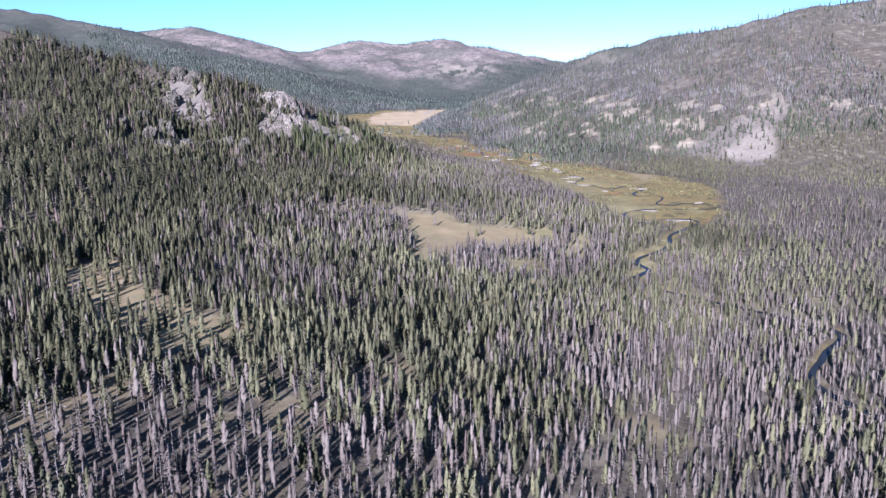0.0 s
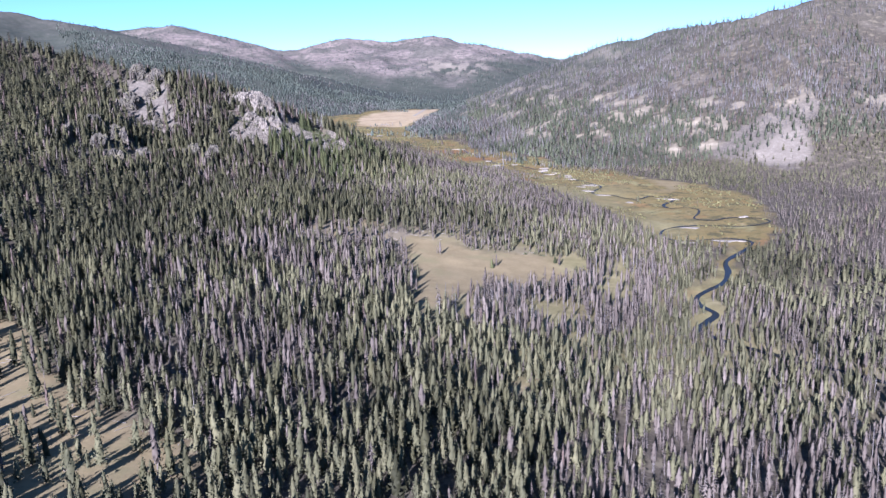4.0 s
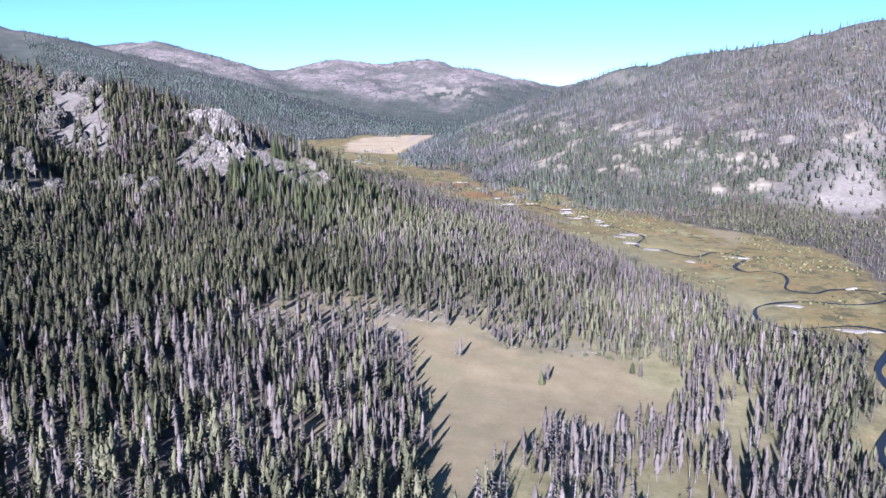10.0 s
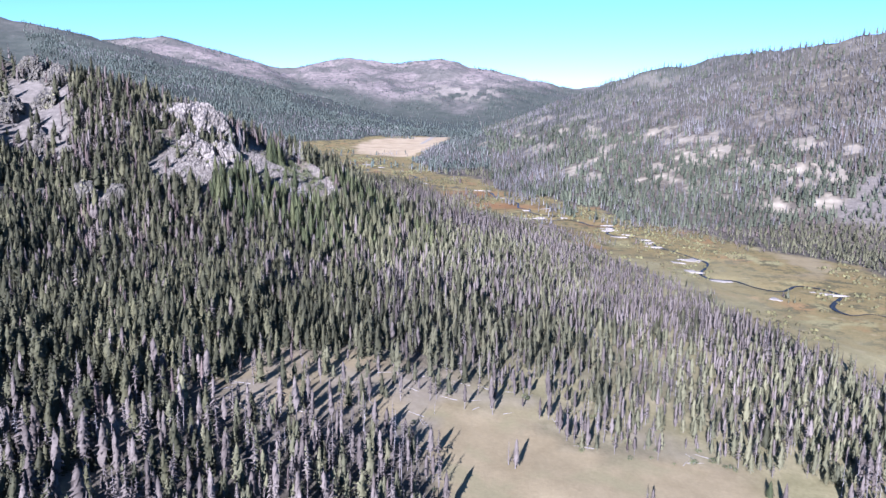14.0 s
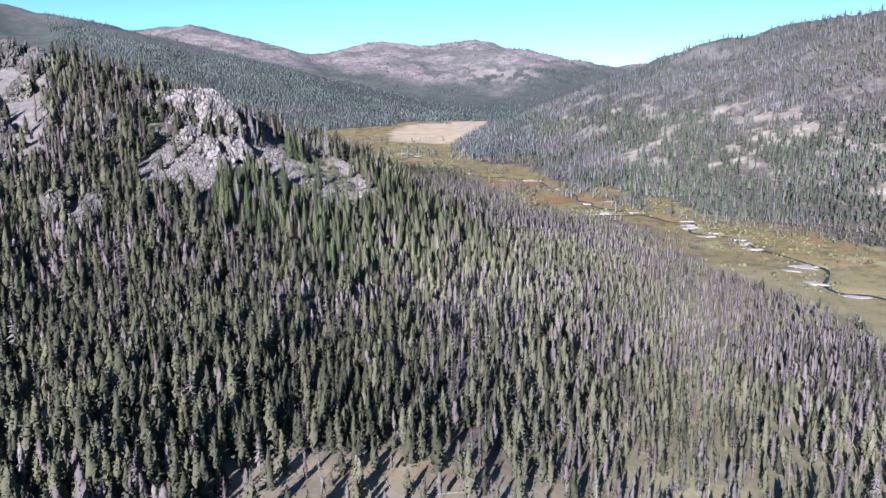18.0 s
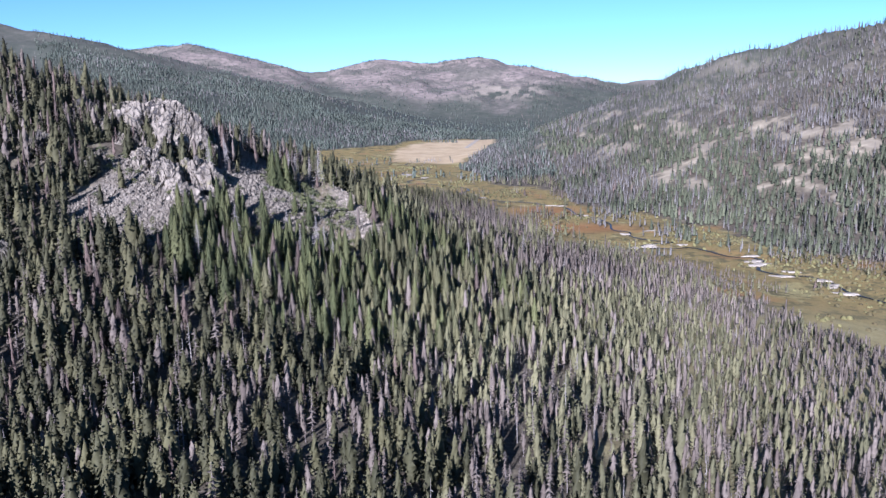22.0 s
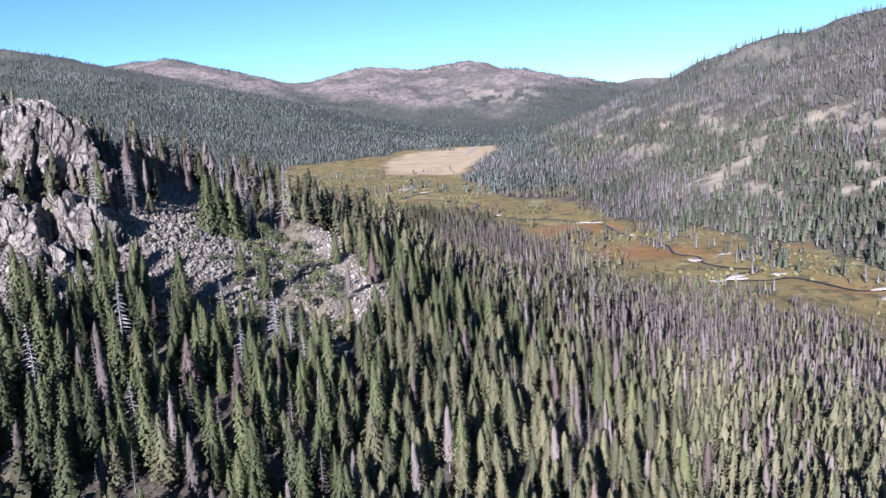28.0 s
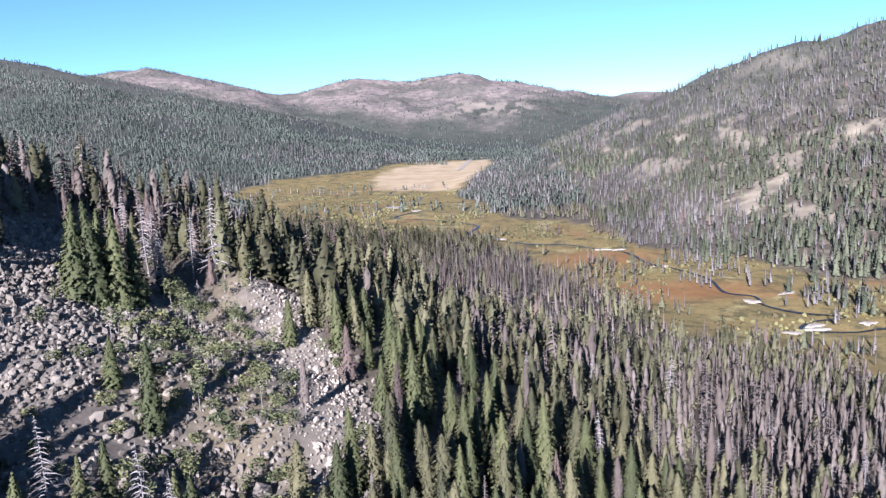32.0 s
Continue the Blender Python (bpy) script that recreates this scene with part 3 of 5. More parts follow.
def mesh_of(name, verts, faces, materials, slots=None, attributes=(), smooth=False, normals=None):
    """A mesh from arrays; all faces have the same number of corners."""
    me = bpy.data.meshes.new(name)
    n, k = faces.shape
    me.vertices.add(len(verts)), me.loops.add(n * k), me.polygons.add(n)
    me.vertices.foreach_set("co", np.ascontiguousarray(verts, dtype=np.float32).ravel())
    me.loops.foreach_set("vertex_index", np.ascontiguousarray(faces, dtype=np.int32).ravel())
    me.polygons.foreach_set("loop_start", np.arange(0, n * k, k, dtype=np.int32))
    for mat in materials:
        me.materials.append(mat)
    if slots is not None:
        me.polygons.foreach_set("material_index", np.ascontiguousarray(slots, dtype=np.int32))
    me.polygons.foreach_set("use_smooth", np.full(n, smooth))
    for key, values in attributes:
        a = me.attributes.new(key, "FLOAT", "POINT")
        a.data.foreach_set("value", np.ascontiguousarray(values, dtype=np.float32))
    if normals is not None:
        a = me.attributes.new("custom_normal", "FLOAT_VECTOR", "POINT")
        a.data.foreach_set("vector", np.ascontiguousarray(normals, dtype=np.float32).ravel())
    me.update(calc_edges=True)
    return me


def rounded(v, seed, lift=0.45, rough=0.26):
    """Normals of a shaggy crown: outwards from its axis and up, uneven from clump to clump."""
    r = np.maximum(np.hypot(v[:, 0], v[:, 1]), 1e-4)[:, None]
    n = np.concatenate([v[:, :2] / r, np.full((len(v), 1), lift)], 1) + np.random.default_rng(seed).normal(0, rough, v.shape)
    return n / np.linalg.norm(n, axis=1, keepdims=True)


GX = steps((-7000, -2400, 230), (-2400, -900, 30), (-900, -460, 12), (-460, -300, 9), (-300, 300, 6), (300, 620, 6), (620, 1100, 16), (1100, 2400, 60), (2400, 7000, 230))
GY = steps((-3000, -300, 200), (-300, 150, 25), (150, 900, 9), (900, 1110, 4.5), (1110, 1320, 6.5), (1320, 1700, 6.5), (1700, 1900, 12), (1900, 2700, 16), (2700, 5000, 24), (5000, 8000, 200))
gx, gy = np.meshgrid(GX, GY)
gz = land(gx, gy)
gm = masks(gx, gy)
gz = gz + (1 - gm["meadow"]) * 0.5 * fractal(gx, gy, 17, 43, 2) + gm["scree"] * 1.3 * fractal(gx, gy, 16, 47, 2)
gm["pale"] = np.maximum(gm["pale"], 0.45 * inside(gx, gy, STRIPE, 9) * ease(-0.2, 0.3, fractal(gx, gy, 14, 203, 3)))
gz = gz - 1.4 * np.clip(1.5 - river_gap(gx, gy) / 5.5, 0, 1)
idx = np.arange(gx.size).reshape(gx.shape)
quads = np.stack([idx[:-1, :-1], idx[:-1, 1:], idx[1:, 1:], idx[1:, :-1]], -1).reshape(-1, 4)
ground = new("ground", mesh_of("ground", np.stack([gx, gy, gz], -1).reshape(-1, 3), quads, [M_GROUND], None, [(k, gm[k].ravel()) for k in ("meadow", "dry", "straw", "scree", "burnt", "bare", "woods", "rust", "pale", "lawn")], True))
tagged(ground, "valley floor of dry grass, meadow and forest litter between wooded hills", "ground", kind="structure")


def height(x, y):
    """The height of the ground sheet itself, between its grid lines."""
    x, y = np.asarray(x, float), np.asarray(y, float)
    i = np.clip(np.searchsorted(GX, x) - 1, 0, len(GX) - 2)
    j = np.clip(np.searchsorted(GY, y) - 1, 0, len(GY) - 2)
    f, g = (x - GX[i]) / (GX[i + 1] - GX[i]), (y - GY[j]) / (GY[j + 1] - GY[j])
    return (gz[j, i] * (1 - f) + gz[j, i + 1] * f) * (1 - g) + (gz[j + 1, i] * (1 - f) + gz[j + 1, i + 1] * f) * g


# ---- shapes of trees, one metre high ----
def tiered(rng, tiers, points, base, width, trunk=True, droop=0.35):
    """A conifer of ragged skirts, one above another. Returns verts, faces, slots (0 bark, 1 needles)."""
    v, f, s = [], [], []
    if trunk:
        for k in range(3):
            a = 2.1 * k
            v += [(0.011 * math.cos(a), 0.011 * math.sin(a), -0.04), (0.004 * math.cos(a), 0.004 * math.sin(a), 0.9)]
        for k in range(3):
            a, b = 2 * k, 2 * ((k + 1) % 3)
            f += [(a, b, b + 1), (a, b + 1, a + 1)]
            s += [0, 0]
    for i in range(tiers):
        k = i / tiers
        low, top = base + (1 - base) * k, base + (1 - base) * min(1.0, (i + 1.75) / tiers)
        r = width * (1 - k ** 1.6) ** 0.9 * (0.72 + 0.5 * min(k * 3, 1)) * rng.uniform(0.8, 1.15)
        o = len(v)
        v.append((rng.uniform(-0.01, 0.01), rng.uniform(-0.01, 0.01), top))
        n, turn = points * 2, rng.uniform(0, 6.28)
        for q in range(n):
            a = turn + 6.2832 * q / n
            out = r * (rng.uniform(0.85, 1.25) if q % 2 else rng.uniform(0.40, 0.62))
            v.append((out * math.cos(a), out * math.sin(a), low - droop * out * (1 if q % 2 else -0.5) + rng.uniform(-0.01, 0.01)))
        for q in range(n):
            f.append((o, o + 1 + q, o + 1 + (q + 1) % n))
            s.append(1)
    return np.array(v), np.array(f), np.array(s)


def tuft(rng, v, f, at, out, size, loose=0.24):
    """One clump of needles: a small triangle that faces outwards and up, more or less."""
    n = Vector((out[0] + rng.gauss(0, loose), out[1] + rng.gauss(0, loose), 0.35 + rng.gauss(0, loose))).normalized()
    a = n.orthogonal().normalized()
    b, turn, o = n.cross(a), rng.uniform(0, 6.28), len(v)
    for q in (0, 2.1, 4.2):
        r = size * rng.uniform(0.55, 1.2)
        p = a * (r * math.cos(turn + q)) + b * (r * math.sin(turn + q))
        v.append((at[0] + p.x, at[1] + p.y, at[2] + p.z * 0.8))
    f.append((o, o + 1, o + 2))


def spray(rng, count, base, width, blade, droop=0.35, core=0.5, trunk=True, top=1.0, point=0.75, leafy=True):
    """A conifer: leafy ones have many clumps round a core, bare ones thin drooping twigs. Slots 0 wood, 1 needles or twigs."""
    v, f, s = [], [], []
    if trunk:
        for k in range(3):
            a = 2.1 * k
            v += [(0.0105 * math.cos(a), 0.0105 * math.sin(a), -0.04), (0.002 * math.cos(a), 0.002 * math.sin(a), top)]
        for k in range(3):
            a, b = 2 * k, 2 * ((k + 1) % 3)
            f += [(a, b, b + 1), (a, b + 1, a + 1)]
            s += [0, 0]

    def girth(k):
        return width * (1 - k) ** point * (0.62 + 0.6 * min(1, 3.5 * k))
    if core and trunk:
        o, sides, rings = len(v), 4, (0.02, 0.25, 0.52, 0.78)
        for i, k in enumerate(rings):
            for q in range(sides):
                a = 1.5708 * q + 0.7854 * i
                r = core * girth(k) * rng.uniform(0.72, 1.22)
                v.append((r * math.cos(a), r * math.sin(a), base + (0.96 - base) * k + rng.uniform(-0.02, 0.02)))
        v += [(0, 0, 0.985), (0, 0, base + 0.03)]
        for q in range(sides):
            for i in range(len(rings) - 1):
                a, b = o + i * sides + q, o + i * sides + (q + 1) % sides
                f += [(a, b, b + sides), (a, b + sides, a + sides)]
            a, b, e = o + q, o + (q + 1) % sides, o + len(rings) * sides
            f += [(a + e - o - sides, b + e - o - sides, e), (b, a, e + 1)]
        s += [1] * (2 * sides * len(rings))
    elif core:
        o = len(v)
        v.append((0, 0, 0.96))
        for q in range(6):
            a = 1.0472 * q
            r = core * girth(0.2) * (1.1 if q % 2 else 0.75)
            v.append((r * math.cos(a), r * math.sin(a), base + 0.06))
        f += [(o, o + 1 + q, o + 1 + (q + 1) % 6) for q in range(6)]
        s += [1] * 6
    for i in range(count):
        k = ((i + rng.uniform(0, 1)) / count) ** (1.15 if leafy else 1.0)
        z, a = base + (0.97 - base) * k, i * 2.39996 + rng.uniform(-0.6, 0.6)
        x, y = math.cos(a), math.sin(a)
        if leafy:
            r = girth(k) * (rng.uniform(0.62, 1.05) if i % 4 else rng.uniform(1.0, 1.18))
            tuft(rng, v, f, (x * r, y * r, z - droop * r * rng.uniform(-0.3, 1.0)), (x, y), blade * rng.uniform(0.7, 1.25) * (0.5 + 0.5 * (1 - k)))
        else:
            r = max(0.03, girth(k) * rng.uniform(0.7, 1.25))
            w, near, low, o = blade * rng.uniform(0.6, 1.4) * (0.5 + 0.5 * (1 - k)), 0.1 * r, z - droop * r * rng.uniform(0.2, 1.4), len(v)
            tilt = rng.uniform(-0.9, 0.9) * w
            v += [(x * r, y * r, low), (x * near + y * w, y * near - x * w, z + 0.1 * r + tilt), (x * near - y * w, y * near + x * w, z + 0.1 * r - tilt)]
            f.append((o, o + 2, o + 1))
        s.append(1)
    return np.array(v), np.array(f), np.array(s)


def forest(name, shapes, mats, x, y, z, tall, rng, label, category):
    """Many trees of one kind as one mesh."""
    vs, fs, ss, ts, ns, at = [], [], [], [], [], 0
    pick = rng.integers(0, len(shapes), len(x))
    tint, turn, lean = rng.uniform(0, 1, len(x)), rng.uniform(0, 6.28, len(x)), rng.normal(0, 0.025, (len(x), 2))
    girth = tall ** 0.75 * 14 ** 0.25 * rng.uniform(0.92, 1.32, len(x)) * (1 + 0.25 * ease(-50, -160, x) * ease(500, 620, y))
    for k, (v, f, s) in enumerate(shapes):
        w = np.flatnonzero(pick == k)
        if not len(w):
            continue
        c, d = np.cos(turn[w])[:, None], np.sin(turn[w])[:, None]
        px = (v[None, :, 0] * c - v[None, :, 1] * d) * girth[w][:, None] + x[w][:, None] + lean[w][:, :1] * v[None, :, 2] * tall[w][:, None]
        py = (v[None, :, 0] * d + v[None, :, 1] * c) * girth[w][:, None] + y[w][:, None] + lean[w][:, 1:] * v[None, :, 2] * tall[w][:, None]
        pz = v[None, :, 2] * tall[w][:, None] + z[w][:, None]
        n = rounded(v, k)
        ns.append(np.stack([n[None, :, 0] * c - n[None, :, 1] * d, n[None, :, 0] * d + n[None, :, 1] * c, n[None, :, 2] + 0 * c], -1).reshape(-1, 3))
        vs.append(np.stack([px, py, pz], -1).reshape(-1, 3))
        fs.append((f[None] + (at + np.arange(len(w)) * len(v))[:, None, None]).reshape(-1, 3))
        ss.append(np.tile(s, len(w)))
        ts.append(np.repeat(tint[w], len(v)))
        at += len(w) * len(v)
    me = mesh_of(name, np.concatenate(vs), np.concatenate(fs), mats, np.concatenate(ss), [("tint", np.concatenate(ts))], True, np.concatenate(ns))
    return tagged(new(name, me), label, category, kind="stuff")


srng = random.Random(5)
PINES = [spray(srng, 66, 0.10, 0.172, 0.052, 0.25, 0.62, point=0.60) for _ in range(7)]
SPRUCES = [spray(srng, 68, 0.05, 0.178, 0.053, 0.40, 0.60, point=0.72) for _ in range(6)]
REDS = [spray(srng, 56, 0.12, 0.105, 0.034, 0.30, 0.45, point=0.60) for _ in range(3)]
GREYS = [spray(srng, 36, 0.16 if i % 2 else 0.30, 0.108, 0.030, 0.30, 0.62 if i % 3 else 0, point=0.42, leafy=False) for i in range(7)]
POLES = [spray(srng, 16, 0.42, 0.090, 0.010, 0.3, 0, leafy=False) for _ in range(4)]
PINES_MID = [spray(srng, 20, 0.08, 0.145, 0.095, 0.30, 0.72, False, point=0.54) for _ in range(6)]
GREYS_MID = [spray(srng, 13, 0.14, 0.120, 0.034, 0.30, 0.30, False, leafy=False) for _ in range(5)]
PINES_EAST = [spray(srng, 16, 0.05, 0.180, 0.100, 0.40, 0.70, False) for _ in range(6)]
GREYS_EAST = [spray(srng, 11, 0.06, 0.140, 0.040, 0.35, 0.34, False, leafy=False) for _ in range(5)]
PINES_FAR = [tiered(srng, 2, 3, 0.06, 0.175, False) for _ in range(4)]
GREYS_FAR = [tiered(srng, 1, 3, 0.05, 0.10, False) for _ in range(4)]


def scatter(x0, x1, y0, y1, gap, rng):
    x, y = np.meshgrid(np.arange(x0, x1, gap), np.arange(y0, y1, gap))
    x = (x + rng.uniform(-0.5, 0.5, x.shape) * gap * 0.95).ravel()
    y = (y + rng.uniform(-0.5, 0.5, y.shape) * gap * 0.95).ravel()
    return x, y


def sort_trees(x, y, rng):
    """Keeps the spots where trees grow; gives each its kind (0 pine, 1 spruce, 2 red, 3 grey, 4 pole) and height."""
    m = masks(x, y)
    keep = rng.uniform(0, 1, len(x)) < tree_cover(x, y, m) * (0.80 + 0.2 * ease(-40, 40, x) * (y < 1180) + 0.1 * ease(-40, -90, x) * (y < 880))
    x, y, up = x[keep], y[keep], m["up"][keep]
    west = ease(-70, -170, x) * ease(150, 300, y)
    spur = ease(-150, -200, x) * ease(800, 860, y) * (1 - ease(1150, 1200, y))
    dead = 0.45 + 0.50 * fractal(x, y, 110, 53, 3) - 0.04 * ease(-20, 100, x) * (y < 1150) - 0.26 * west
    slope = ease(60, 160, x) * ease(1150, 1300, y) * (1 - ease(2600, 3000, y))
    dead = dead * (1 - 0.6 * slope) + slope * (0.16 + 0.60 * ease(45, 80, up + 14 * fractal(x, y, 110, 111, 2))) - 0.42 * ease(2000, 2700, y) * (x < 60)
    dead = dead + 0.22 * spur * ease(1000, 1050, y) - 0.1 * spur * (1 - ease(1000, 1050, y))
    dead = dead + 0.28 * ease(20, 80, x) * ease(600, 700, y) * (1 - ease(1010, 1070, y)) + 0.12 * m["meadow"][keep] * (y > 800) * (1 - ease(1500, 1700, y))
    dead = dead + 0.26 * ease(10, 60, x) * ease(230, 330, y) * (1 - ease(560, 620, y))
    dead = dead + 0.16 * ease(-40, 10, x) * ease(680, 740, y) * (1 - ease(950, 1010, y)) + 0.22 * ease(-140, -100, x) * ease(940, 980, y) * (1 - ease(1090, 1130, y)) * (x < 60)
    stark = inside(x, y, GREY_FRINGE, 12)
    dead = np.maximum(np.clip(dead, 0.06, 0.88), np.maximum(0.92 * stark, 0.62 * inside(x, y, GREY_BAND, 18)))
    dead = dead + 0.3 * ease(1060, 1160, y) * (1 - ease(1700, 1900, y)) * ease(-140, -60, x) * (1 - ease(90, 160, x))
    dead = dead + 0.45 * ease(1650, 1750, y) * (x < 40) * fractal(x, y, 240, 121, 3)
    dead = dead + 0.2 * ease(1500, 1650, y) * (1 - ease(2500, 2700, y)) * (1 - ease(12, 30, up))
    spruce = 0.10 + 0.6 * ease(-30, -110, x) * ease(620, 720, y) * (1 - ease(880, 930, y)) + 0.30 * ease(0.1, 0.5, fractal(x, y, 80, 59, 2)) + 0.8 * west + 0.5 * ease(1900, 2400, y) + 0.8 * slope
    r = rng.uniform(0, 1, len(x))
    kind = np.where(r < dead, np.where(rng.uniform(0, 1, len(x)) < 0.06 + 0.14 * stark, 4, 3), np.where(rng.uniform(0, 1, len(x)) < spruce, 1, 0))
    kind = np.where((rng.uniform(0, 1, len(x)) < 0.02 + 0.05 * west + 0.07 * spur) & (kind != 4), 2, kind)
    tall = np.clip(rng.normal(9.9, 2.6, len(x)), 4.0, 17.5) * (1 + (0.36 * west * (0.2 + 0.8 * ease(890, 980, y)) + 0.30 * ease(890, 980, y) * (1 - ease(1120, 1180, y)) * (1 - ease(40, 90, x))) * (1 - 0.7 * ease(900, 960, y) * (1 - ease(1090, 1110, y))) + 0.15 * ease(1150, 1400, y) + 0.12 * (kind == 1) + 0.10 * fractal(x, y, 90, 61, 2))
    tall = tall * (1 - 0.18 * ease(-50, 50, x) * (1 - ease(1150, 1250, y)) - 0.26 * ease(-50, 40, x) * ease(780, 920, y) * (1 - ease(1150, 1250, y)))
    tall = np.where(y > 1350, np.minimum(tall, np.where((y > 1900) & (x < 40), 8.2, np.where(y > 1900, 13, np.where(x > 60, 15, 12)))), tall)
    tall = tall * (1 + 0.38 * stark * (kind > 2) + 0.22 * inside(x, y, GREY_BAND, 18) * (kind > 2))
    return x, y, height(x, y) - 0.2, kind, tall


KINDS = [("lodgepole_pine", "olive-green lodgepole pines standing close together", "pine", M_PINE, M_BARK),
         ("spruce", "dark green spruces among the pines", "spruce", M_SPRUCE, M_BARK),
         ("red_pine", "reddish-brown dying pines with dry needles", "dead pine", M_RED, M_BARK),
         ("grey_pine", "purple-grey dead pines with bare twigs", "dead pine", M_GREY, M_GREYBARK),
         ("bare_snag", "pale barkless snags with few stub branches", "dead tree", M_SNAG, M_SNAG)]


def plant(zone, area, shapes, seed, lone=None, leaves=None):
    rng = np.random.default_rng(seed)
    xs, ys = [], []
    for x0, x1, y0, y1, gap, rule in area:
        x, y = scatter(x0, x1, y0, y1, gap, rng)
        ok = rule(x, y)
        xs.append(x[ok]), ys.append(y[ok])
    x, y, z, kind, tall = sort_trees(np.concatenate(xs), np.concatenate(ys), rng)
    left = []
    for k, (name, label, category, leaf, wood) in enumerate(KINDS):
        w = np.flatnonzero(kind == k)
        if lone is not None:
            mine = lone(x[w], y[w])
            own = w[mine][np.argsort(np.hypot(0.85 * (x[w[mine]] + 125), y[w[mine]] - 985))][:(300, 300, 80, 300, 60)[k]]
            left += [(k, x[i], y[i], z[i], tall[i]) for i in own]
            w = np.setdiff1d(w, own)
        if len(w):
            forest(name + "_" + zone, shapes[k], [wood, (leaves or {}).get(k, leaf)], x[w], y[w], z[w], tall[w], rng, label, category)
    return left


def near_zone(x, y):
    return (np.abs(x + 0.06 * y - 10) < 130 + 0.16 * np.clip(1150 - y, 0, 1000)) & (y > 165) & (y < 1180)


def spur_zone(x, y):
    return ~near_zone(x, y) & (x > -370) & (x < -100) & (y > 780) & (y < 1180)


def slope_zone(x, y):
    return (y > 1200) & (y < 1700) & (x > 30) & (x < np.minimum(90 + 0.52 * y, 760))


def mid_zone(x, y):
    return ~near_zone(x, y) & ~spur_zone(x, y) & ~slope_zone(x, y) & (y > 250) & (y < 1700) & (x < np.minimum(90 + 0.52 * y, 720)) & (x > np.maximum(-90 - 0.52 * y, -330 - 0.75 * np.clip(1500 - y, 0, 500)))


def east_zone(x, y):
    return (y >= 1700) & (y < 2450) & (x > 40) & (x < 60 + 0.5 * y)


def far_zone(x, y):
    return (y >= 1700) & (y < 2800) & ~east_zone(x, y) & (x < 60 + 0.5 * y) & (x > -0.62 * (y - 700))


SPOTS = plant("near", [(-320, 320, 165, 1180, 3.8, near_zone), (-40, 140, 840, 1180, 4.6, lambda x, y: near_zone(x, y) & (x > -30 + 20 * lattice(x, y, 40, 131)))], [PINES, SPRUCES, REDS, GREYS, POLES], 21, lambda x, y: (y > 885) & (y < 1140) & (x > -300) & (x < 60))
plant("spur", [(-370, -100, 780, 1180, 3.5, spur_zone)], [PINES, SPRUCES, REDS, GREYS, POLES], 26)
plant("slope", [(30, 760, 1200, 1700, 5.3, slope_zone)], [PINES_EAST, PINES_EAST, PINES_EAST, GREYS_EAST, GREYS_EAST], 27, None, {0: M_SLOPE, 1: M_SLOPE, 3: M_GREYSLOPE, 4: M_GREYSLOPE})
plant("mid", [(-560, 760, 250, 1700, 5.0, mid_zone)], [PINES_MID, PINES_MID, PINES_MID, GREYS_MID, GREYS_MID], 22, None, {4: M_GREY})
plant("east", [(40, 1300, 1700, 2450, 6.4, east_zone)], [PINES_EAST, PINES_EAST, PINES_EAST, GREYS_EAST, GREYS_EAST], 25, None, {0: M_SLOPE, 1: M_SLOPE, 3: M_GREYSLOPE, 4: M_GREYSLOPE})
plant("far", [(-1700, 1700, 1700, 2800, 6.6, far_zone)], [PINES_FAR, PINES_FAR, PINES_FAR, GREYS_FAR, GREYS_FAR], 23, None, {0: M_HAZED, 1: M_HAZED, 2: M_HAZED, 3: M_GREYSLOPE, 4: M_GREYSLOPE})
plant("distant", [(-2300, 1800, 2800, 4640, 17.0, lambda x, y: (x < 0.3 * y) & (x > -0.62 * (y - 700)))], [PINES_FAR, PINES_FAR, PINES_FAR, GREYS_FAR, GREYS_FAR], 24, None, {0: M_HAZED, 1: M_HAZED, 2: M_HAZED})


def crest_zone(x, y):
    line = np.array(sorted([(p[0], p[1]) for p in BROWN_HILL[1:5]] + [(p[0], p[1]) for p in FAR_RANGE[1:9]]))
    return (np.abs(y - np.interp(x, line[:, 0], line[:, 1])) < 40) & (fractal(x, y, 130, 191, 2) > -0.1)


plant("crest", [(-1750, 1000, 4330, 4660, 7.5, crest_zone)], [PINES_FAR, PINES_FAR, PINES_FAR, GREYS_FAR, GREYS_FAR], 29, None, {0: M_HAZED, 1: M_HAZED, 2: M_HAZED})


def outer_zone(x, y):
    return ~near_zone(x, y) & ~mid_zone(x, y) & ~spur_zone(x, y) & ~slope_zone(x, y) & (y < 1700)


plant("outer", [(-560, 700, -160, 1100, 8.5, outer_zone), (-1100, 1300, -500, 1700, 22.0, outer_zone)], [PINES_FAR, PINES_FAR, PINES_FAR, GREYS_FAR, GREYS_FAR], 28)


# ---- single trees on and below the spur ----
def part(name, me, parent, label=""):
    ob = new(name, me)
    ob.parent = parent
    return tagged(ob, label)


def trunk_mesh(name, rng, mat, r=0.0125, lean=0.01):
    rings, sides = 7, 6
    v, f, o = [], [], 0
    bx, by = rng.uniform(-lean, lean), rng.uniform(-lean, lean)
    for i in range(rings):
        k = i / (rings - 1)
        rr = r * (1 - 0.93 * k) * (1.35 if i == 0 else 1)
        for q in range(sides):
            a = 6.2832 * q / sides
            v.append((rr * math.cos(a) + bx * math.sin(3 * k), rr * math.sin(a) + by * math.sin(3 * k), -0.03 + 1.02 * k))
    for i in range(rings - 1):
        for q in range(sides):
            a, b = i * sides + q, i * sides + (q + 1) % sides
            f += [(a, b, b + sides), (a, b + sides, a + sides)]
    return mesh_of(name, np.array(v), np.array(f), [mat], smooth=True)


